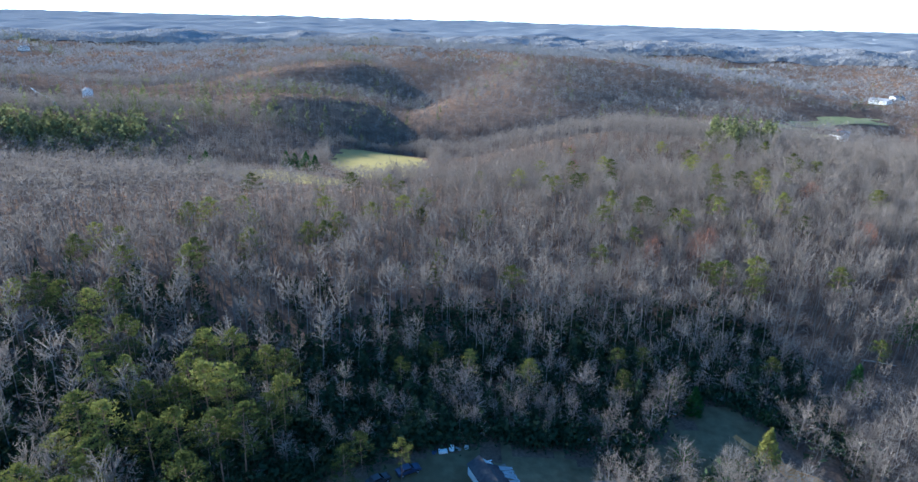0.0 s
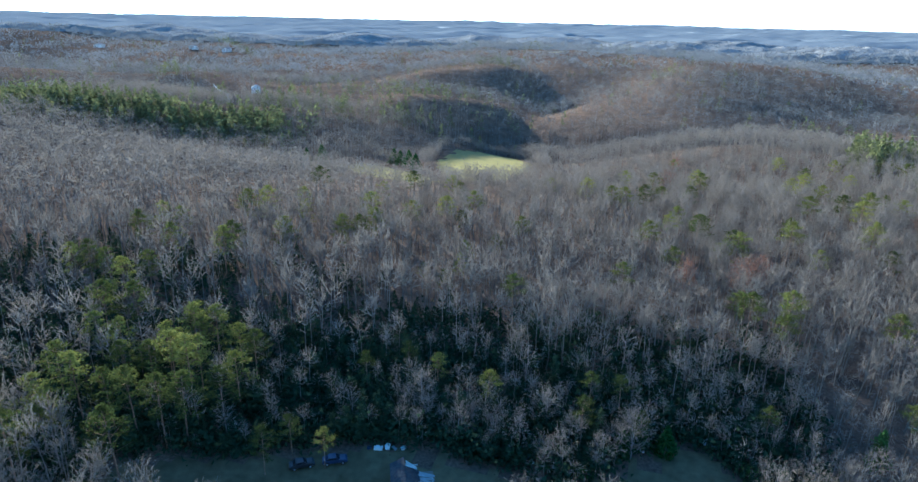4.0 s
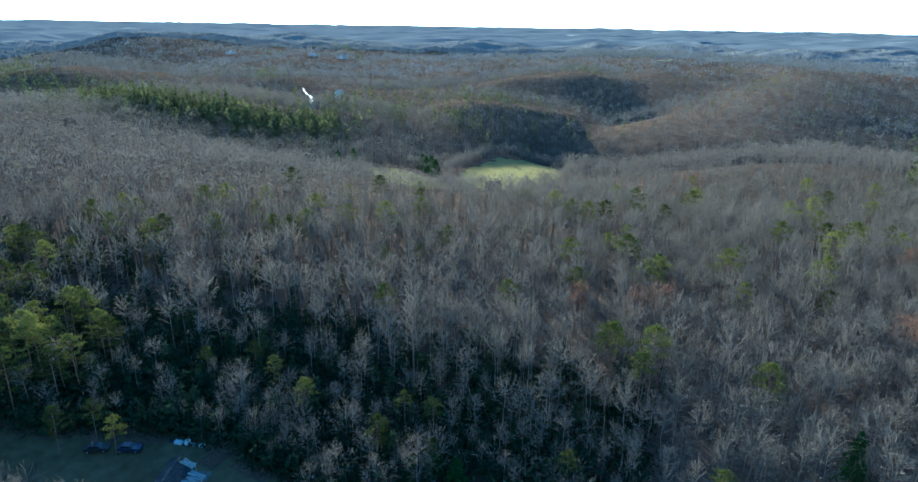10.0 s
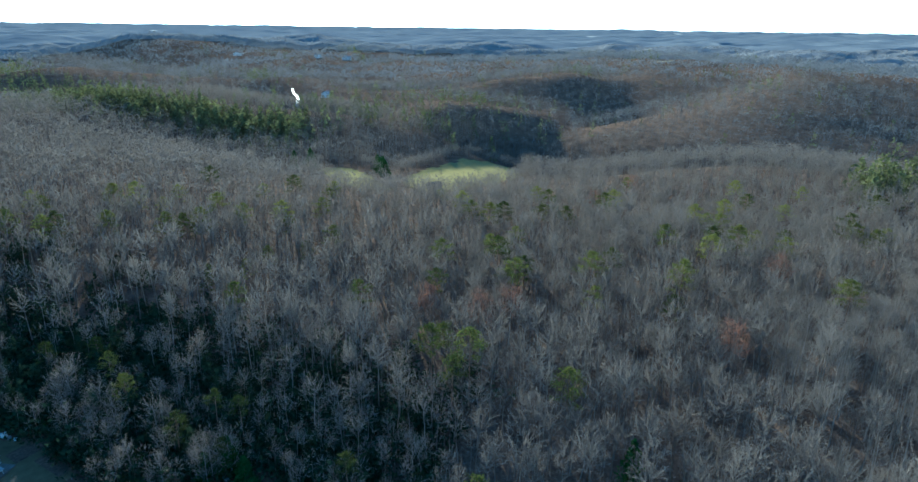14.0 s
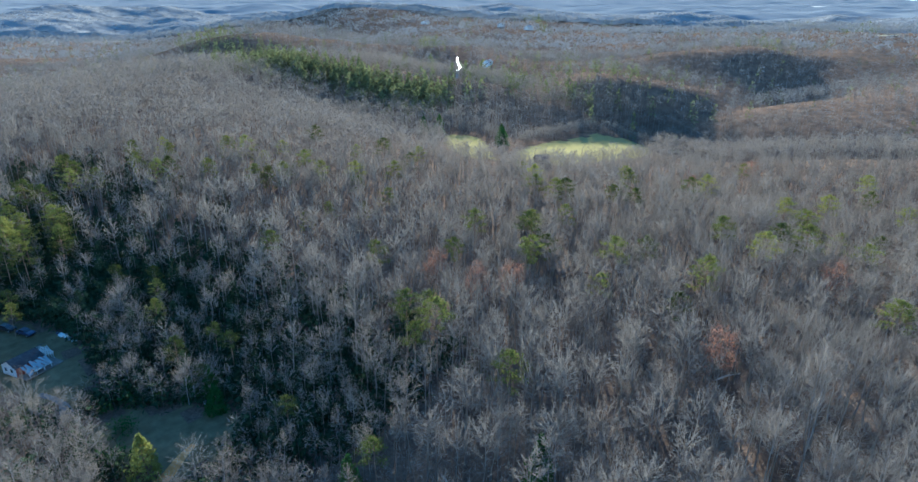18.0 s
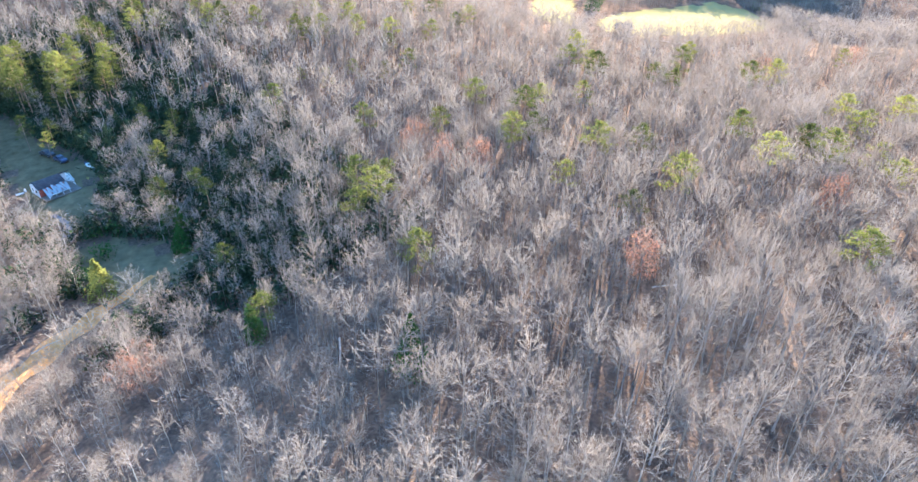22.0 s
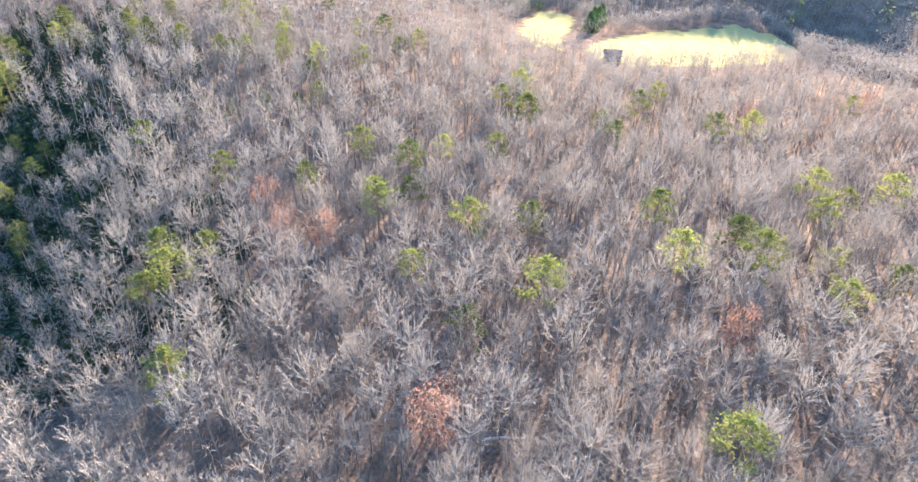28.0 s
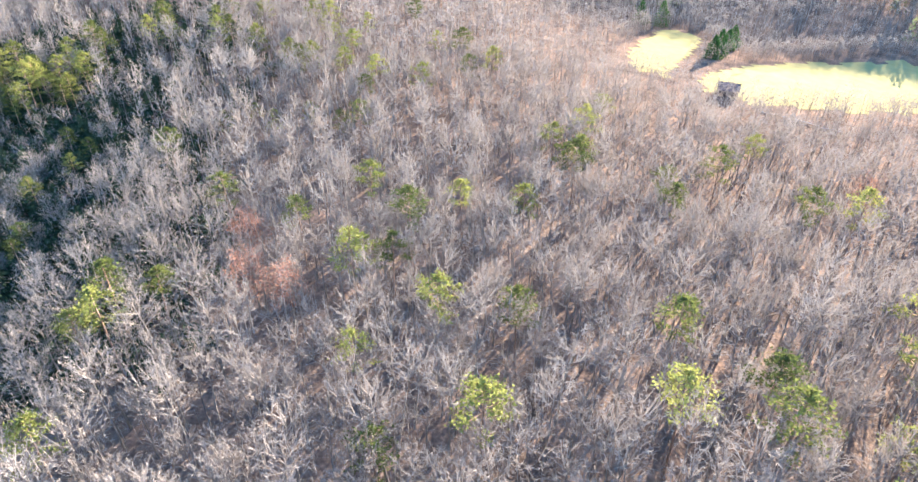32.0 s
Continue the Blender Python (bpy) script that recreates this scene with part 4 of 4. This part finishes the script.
def derelict_house(x, y, rz):
    top = tagged(new("derelict_house"), "collapsing house with dark roof, white gable and pale tin porch", "house")
    W, L, E, P = 6.6, 12.0, 2.5, 4.2
    gable = [(-W / 2, -0.6), (W / 2, -0.6), (W / 2, E), (0, P), (-W / 2, E)]
    south = prism(gable, 0.18)
    bmesh.ops.translate(south, verts=south.verts, vec=(0, -L / 2, 0))
    w = part("wall", south, M_WHITE, top, "white painted gable wall")
    for k in range(8):
        part("board", box(W - 0.1 - max(0, k - 6) * 1.6, 0.05, 0.3, (0, -L / 2 - 0.02, -0.2 + k * 0.4), bevel=0.01), M_WHITE, w)
    for dx in (-1.5, 1.2):
        win = part("window", box(0.95, 0.06, 1.2, (dx, -L / 2 - 0.06, 1.35)), M_GLASS, w, "dark empty window")
        part("frame", box(1.15, 0.05, 0.1, (dx, -L / 2 - 0.08, 2.0)), M_WHITE, win)
    side = box(0.18, L - 3.6, E + 0.6, (W / 2 - 0.09, -1.8, (E - 0.6) / 2))
    r = part("wall", side, M_RED, top, "faded red side wall")
    for k in range(16):
        part("board", box(0.04, 0.42, E - 0.1, (W / 2 + 0.02, -L / 2 + 0.5 + k * 0.5, E / 2)), M_RED, r)
    part("wall", box(0.18, L, E + 0.6, (-W / 2 + 0.09, 0, (E - 0.6) / 2)), M_WHITE, top, "white painted side wall")
    for sgn, length, shift in ((-1, L + 0.8, 0.0), (1, L - 2.6, -1.6)):
        run = math.hypot(W / 2 + 0.4, P - E + 0.2)
        tilt = Matrix.Rotation(sgn * math.atan2(P - E, W / 2), 4, "Y")
        part("roof_slope", box(run, length, 0.14, (sgn * (W / 4 + 0.1), shift, (P + E) / 2 + 0.12), tilt, 0.02), M_ROOF, top, "dark sagging roof slope")
    part("roof_patch", box(1.9, 2.6, 0.05, (1.5, -0.6, 3.55), Matrix.Rotation(math.atan2(P - E, W / 2), 4, "Y")), M_WOOD, top, "bare brown boards where the roofing is gone")
    # fallen north end: open studs and rafters
    for k in range(6):
        part("rafter", box(3.4, 0.14, 0.18, (W / 4 + 0.1, L / 2 - 2.6 + k * 0.52, 3.0 - 0.12 * k), Matrix.Rotation(0.48 + 0.04 * k, 4, "Y")), M_WHITE, top)
    for k in range(6):
        part("stud", box(0.14, 0.14, 2.6 - 0.25 * (k % 3), (-W / 2 + 0.3 + k * 1.2, L / 2 - 0.1, 0.8), Matrix.Rotation(0.06 * (k - 3), 4, "X")), M_WHITE, top)
    part("top_plate", box(W + 0.2, 0.16, 0.16, (0, L / 2 - 0.1, 2.25), Matrix.Rotation(0.05, 4, "Y")), M_WHITE, top)
    # porch of loose tin sheets on posts
    for k in range(9):
        m = Matrix.Rotation(0.36 + rng.normal(0, 0.07), 4, "Y") @ Matrix.Rotation(rng.normal(0, 0.12), 4, "Z")
        part("tin_sheet", box(4.3 + rng.uniform(-0.5, 0.8), 0.82, 0.035, (W / 2 + 1.95 + rng.uniform(-0.2, 0.2), -4.4 + k * 0.86, 1.75 + rng.normal(0, 0.08)), m), M_TIN, top)
    for k in range(4):
        part("porch_post", box(0.13, 0.13, 1.5, (W / 2 + 3.6, -4.5 + k * 2.3, 0.15)), M_WHITE, top)
    part("porch_beam", box(0.13, 7.6, 0.16, (W / 2 + 3.6, -1.1, 0.92)), M_WHITE, top)
    part("floor_slab", box(W + 4.2, L, 0.3, (2.0, 0, -0.4)), M_WOOD, top)
    top.matrix_basis = Matrix.Translation((x, y, rest(x, y) + 0.55)) @ Matrix.Rotation(radians(rz), 4, "Z") @ Matrix.Scale(0.7, 4)


derelict_house(7.4, 91.8, 23.5)


def parked_car(x, y, rz, mat, label):
    top = tagged(new("parked_car"), label, "car", "cars in the yard")
    body = prism([(-2.2, 0.35), (2.2, 0.35), (2.25, 0.75), (1.9, 0.95), (0.9, 1.0), (-1.7, 1.02), (-2.2, 0.9)], 1.7)
    bmesh.ops.bevel(body, geom=list(body.edges), offset=0.05, segments=1, affect="EDGES")
    bmesh.ops.translate(body, verts=body.verts, vec=(0, -0.85, 0))
    part("body", body, mat, top)
    cabin = prism([(-1.6, 1.0), (0.9, 1.0), (0.25, 1.45), (-1.1, 1.47)], 1.45)
    bmesh.ops.translate(cabin, verts=cabin.verts, vec=(0, -0.725, 0))
    part("cabin", cabin, mat, top)
    for sy in (-0.735, 0.735):
        win = prism([(-1.4, 1.05), (0.7, 1.05), (0.2, 1.4), (-1.05, 1.41)], 0.03)
        bmesh.ops.translate(win, verts=win.verts, vec=(0, sy - 0.015, 0))
        part("side_window", win, M_GLASS, top)
    part("windscreen", box(0.72, 1.3, 0.03, (0.6, 0, 1.24), Matrix.Rotation(0.6, 4, "Y")), M_GLASS, top)
    for sx in (-1.4, 1.4):
        for sy in (-0.8, 0.8):
            bm = bmesh.new()
            bmesh.ops.create_cone(bm, cap_ends=True, segments=14, radius1=0.33, radius2=0.33, depth=0.22, matrix=Matrix.Translation((sx, sy, 0.33)) @ Matrix.Rotation(radians(90), 4, "X"))
            wh = part("wheel", bm, M_TYRE, top)
            bm = bmesh.new()
            bmesh.ops.create_cone(bm, cap_ends=True, segments=10, radius1=0.18, radius2=0.18, depth=0.24, matrix=Matrix.Translation((sx, sy, 0.33)) @ Matrix.Rotation(radians(90), 4, "X"))
            part("rim", bm, M_TIN, wh)
    for sy in (-0.6, 0.6):
        part("headlight", box(0.06, 0.3, 0.14, (2.24, sy, 0.68), bevel=0.02), M_GLASS, top)
    top.matrix_basis = Matrix.Translation((x, y, rest(x, y) + 0.25)) @ Matrix.Rotation(radians(rz), 4, "Z")


parked_car(-7, 94, 28, M_CAR, "dark blue car parked on rough grass behind the house")
parked_car(-12, 91, 35, M_CAR2, "black car parked on rough grass behind the house")

# scrap about the yard
for x, y, sx, sy, sz, mat, what in (
    (-1, 100, 1.6, 0.9, 0.5, M_WHITE, "white scrap appliance lying in the grass"), (0.6, 100.8, 0.9, 0.8, 0.8, M_WHITE, "white scrap appliance lying in the grass"),
    (1.8, 101, 1.2, 0.5, 0.3, M_TIN, "bent pale tin scrap in the grass"), (-2.6, 99.6, 0.7, 0.7, 0.4, M_CAR, "dark blue scrap drum in the grass"), (3.4, 101.6, 1.0, 0.6, 0.4, M_WHITE, "white scrap board in the grass"),
    (26, 106, 0.9, 0.7, 0.9, M_CAR, "blue plastic drum at the wood's edge"), (27.2, 105.4, 0.8, 0.6, 0.4, M_WHITE, "white scrap board at the wood's edge"),
    (44, 115.6, 1.0, 0.7, 0.5, M_TIN, "bent pale tin scrap at the wood's edge"), (45.6, 116.4, 0.8, 0.6, 0.8, M_WHITE, "white scrap appliance at the wood's edge"), (46.6, 114.4, 1.4, 0.6, 0.3, M_TIN, "bent pale tin scrap at the wood's edge"),
    (58.6, 119.6, 1.2, 0.8, 0.9, M_WHITE, "white scrap appliance at the wood's edge"), (60.2, 119, 0.9, 0.9, 0.4, M_TIN, "bent pale tin scrap at the wood's edge"),
    (6.5, 84.4, 1.8, 0.25, 0.3, M_WHITE, "white fallen beam beside the house"), (5.4, 85.6, 1.6, 0.25, 0.3, M_WHITE, "white fallen beam beside the house"),
):
    top = tagged(new("scrap_piece"), what, "scrap", "scrap in the yard")
    bm = box(sx, sy, sz, (0, 0, sz / 2), bevel=0.06)
    bmesh.ops.subdivide_edges(bm, edges=bm.edges[:], cuts=1)
    for v in bm.verts:
        v.co += Vector(rng.normal(0, 0.05, 3))
    part("hull", bm, mat, top)
    part("flap", box(sx * 0.8, 0.03, sz * 0.9, (0, sy / 2 + 0.06, sz * 0.5), Matrix.Rotation(0.5, 4, "X")), mat, top)
    top.matrix_basis = Matrix.Translation((x, y, rest(x, y) + 0.2)) @ Matrix.Rotation(rng.uniform(0, 6.28), 4, "Z")


# ---- barn, fence and logs by the pasture ----
def barn(x, y, rz):
    top = tagged(new("barn"), "old dark wooden barn with a rusty gable roof beside the pasture", "barn")
    W, L, E, P = 7.0, 8.5, 2.3, 4.6
    for sgn in (-1, 1):
        g = prism([(-W / 2, -1), (W / 2, -1), (W / 2, E), (0, P), (-W / 2, E)], 0.2)
        bmesh.ops.translate(g, verts=g.verts, vec=(0, sgn * (L / 2 - 0.2) - (0.2 if sgn < 0 else 0), 0))
        w = part("wall", g, M_BARN, top, "grey board gable wall")
        for k in range(12):
            xx = -W / 2 + 0.35 + k * 0.57
            h = E + 1.0 + (1 - abs(xx) / (W / 2)) * (P - E) - 0.15
            part("board", box(0.5, 0.05, h, (xx, sgn * (L / 2 + (0.02 if sgn > 0 else 0.22)), h / 2 - 1)), M_BARN, w)
        part("wall", box(0.2, L - 0.8, E + 1, (sgn * (W / 2 - 0.1), 0, (E - 1) / 2)), M_BARN, top, "grey board side wall")
        run = math.hypot(W / 2 + 0.6, P - E + 0.3)
        part("roof_slope", box(run, L + 1.2, 0.12, (sgn * (W / 4 + 0.1), 0, (P + E) / 2 + 0.12), Matrix.Rotation(sgn * math.atan2(P - E, W / 2), 4, "Y"), 0.02), M_RUST, top, "rusty tin roof slope")
    part("door", box(0.08, 2.4, 2.4, (W / 2 + 0.05, 0.6, 1.2)), M_WOOD, top, "weathered wooden barn door")
    top.matrix_basis = Matrix.Translation((x, y, rest(x, y) + 0.3)) @ Matrix.Rotation(radians(rz), 4, "Z")
    top.scale = (0.72, 0.72, 0.72)


barn(-30.5, 307, -33)

fence = tagged(new("field_fence"), "weathered wooden rail fence at the meadow's foot", "fence")
for k in range(8):
    f = k / 7
    x, y = -57 + 12 * f, 283.5 + 12 * f
    part("post", box(0.18, 0.18, 1.5, (x, y, rest(x, y) + 0.8)), M_WOOD, fence)
    if k < 7:
        x2, y2 = x + 0.86, y + 0.86
        for h in (0.65, 1.2):
            part("rail", box(2.5, 0.07, 0.16, (x2, y2, rest(x2, y2) + 0.35 + h), Matrix.Rotation(radians(45), 4, "Z")), M_WOOD, fence)


def log(x, y, length, r, rz, lift=0.3, label="pale bleached log lying among bare trees"):
    top = tagged(new("fallen_log"), label, "log", "fallen logs")
    V, F = joined([tube((-length / 2, 0, 0), (0, 0.15, 0.1), r, r * 0.85, 7), tube((0, 0.15, 0.1), (length / 2, 0, 0), r * 0.85, r * 0.4, 7)])
    mesh_part("stem", mesh_of("stem", V, F, M_DEADWOOD), top)
    for k, f in enumerate((0.05, 0.2, 0.32)):
        mesh_part("branch_stub", mesh_of("branch_stub", *tube((length * f, 0.05, 0.05), (length * f + 0.6, (-1) ** k * 1.1, 0.7), r * 0.3, r * 0.08, 4), M_DEADWOOD), top)
    top.matrix_basis = Matrix.Translation((x, y, rest(x, y) + lift)) @ Matrix.Rotation(radians(rz), 4, "Z")


log(-12, 312, 8, 0.3, 45, label="pale bleached log below the pasture")
log(-6, 318, 9, 0.3, 42, label="pale bleached log below the pasture")
log(0, 323, 6, 0.25, 50, label="pale bleached log below the pasture")
log(70, 89, 5, 0.12, 110, 0.6, "pale log lying beside the dirt track")
log(100, 132, 7, 0.2, -20)
log(118, 186, 6, 0.2, 70)


# ---- houses in the far valleys ----
def far_house(x, y, rz, w, l, wall, roof, label):
    top = tagged(new("farmhouse"), label, "house", "farmhouses in the far valley")
    E, P = 3.2, 5.4
    for sgn in (-1, 1):
        g = prism([(-w / 2, -2), (w / 2, -2), (w / 2, E), (0, P), (-w / 2, E)], 0.2)
        bmesh.ops.translate(g, verts=g.verts, vec=(0, sgn * l / 2 - 0.1, 0))
        part("wall", g, wall, top)
        wl = part("wall", box(0.2, l - 0.4, E + 2, (sgn * (w / 2 - 0.1), 0, (E - 2) / 2)), wall, top)
        for k in range(3):
            part("window", box(0.06, 0.9, 1.3, (sgn * (w / 2 + 0.03), -l / 3 + k * l / 3, 1.7)), M_GLASS, wl)
        part("roof_slope", box(math.hypot(w / 2 + 0.5, P - E + 0.2), l + 0.8, 0.12, (sgn * (w / 4 + 0.1), 0, (P + E) / 2 + 0.1), Matrix.Rotation(sgn * math.atan2(P - E, w / 2), 4, "Y")), roof, top)
    part("door", box(0.08, 1.0, 2.1, (w / 2 + 0.05, 0.3, 1.0)), M_WOOD, top)
    part("chimney", box(0.7, 0.7, 1.6, (0.4, l / 4, P + 0.2)), M_RED, top)
    top.matrix_basis = Matrix.Translation((x, y, rest(x, y) + 0.8)) @ Matrix.Rotation(radians(rz), 4, "Z")


for x, y, rz, w, l, wall, roof, what in (
    (250, 502, 60, 9, 15, M_WHITE, M_TIN, "white farmhouse with a pale tin roof"), (292, 488, 20, 8, 10, M_WHITE, M_ROOF, "white cottage with a dark roof"),
    (300, 497, 70, 6, 8, M_WOOD, M_TIN, "small wooden shed with a tin roof"), (338, 470, 40, 8, 12, M_WHITE, M_RUST, "white house with a rusty roof"),
    (520, 800, 30, 12, 22, M_WHITE, M_TIN, "long white farm building with a tin roof"), (560, 830, 100, 10, 14, M_WHITE, M_TIN, "white farmhouse with a pale tin roof"),
    (-313, 554, 30, 8, 12, M_WHITE, M_TIN, "white house on the wooded hillside"), (-800, 880, 30, 12, 18, M_WHITE, M_TIN, "white farm building on the far ridge"),
    (-690, 965, 60, 10, 14, M_WHITE, M_TIN, "white farm building on the far ridge"), (-640, 985, 10, 10, 16, M_WHITE, M_TIN, "white farm building on the far ridge"),
):
    far_house(x, y, rz, w, l, wall, roof, what)
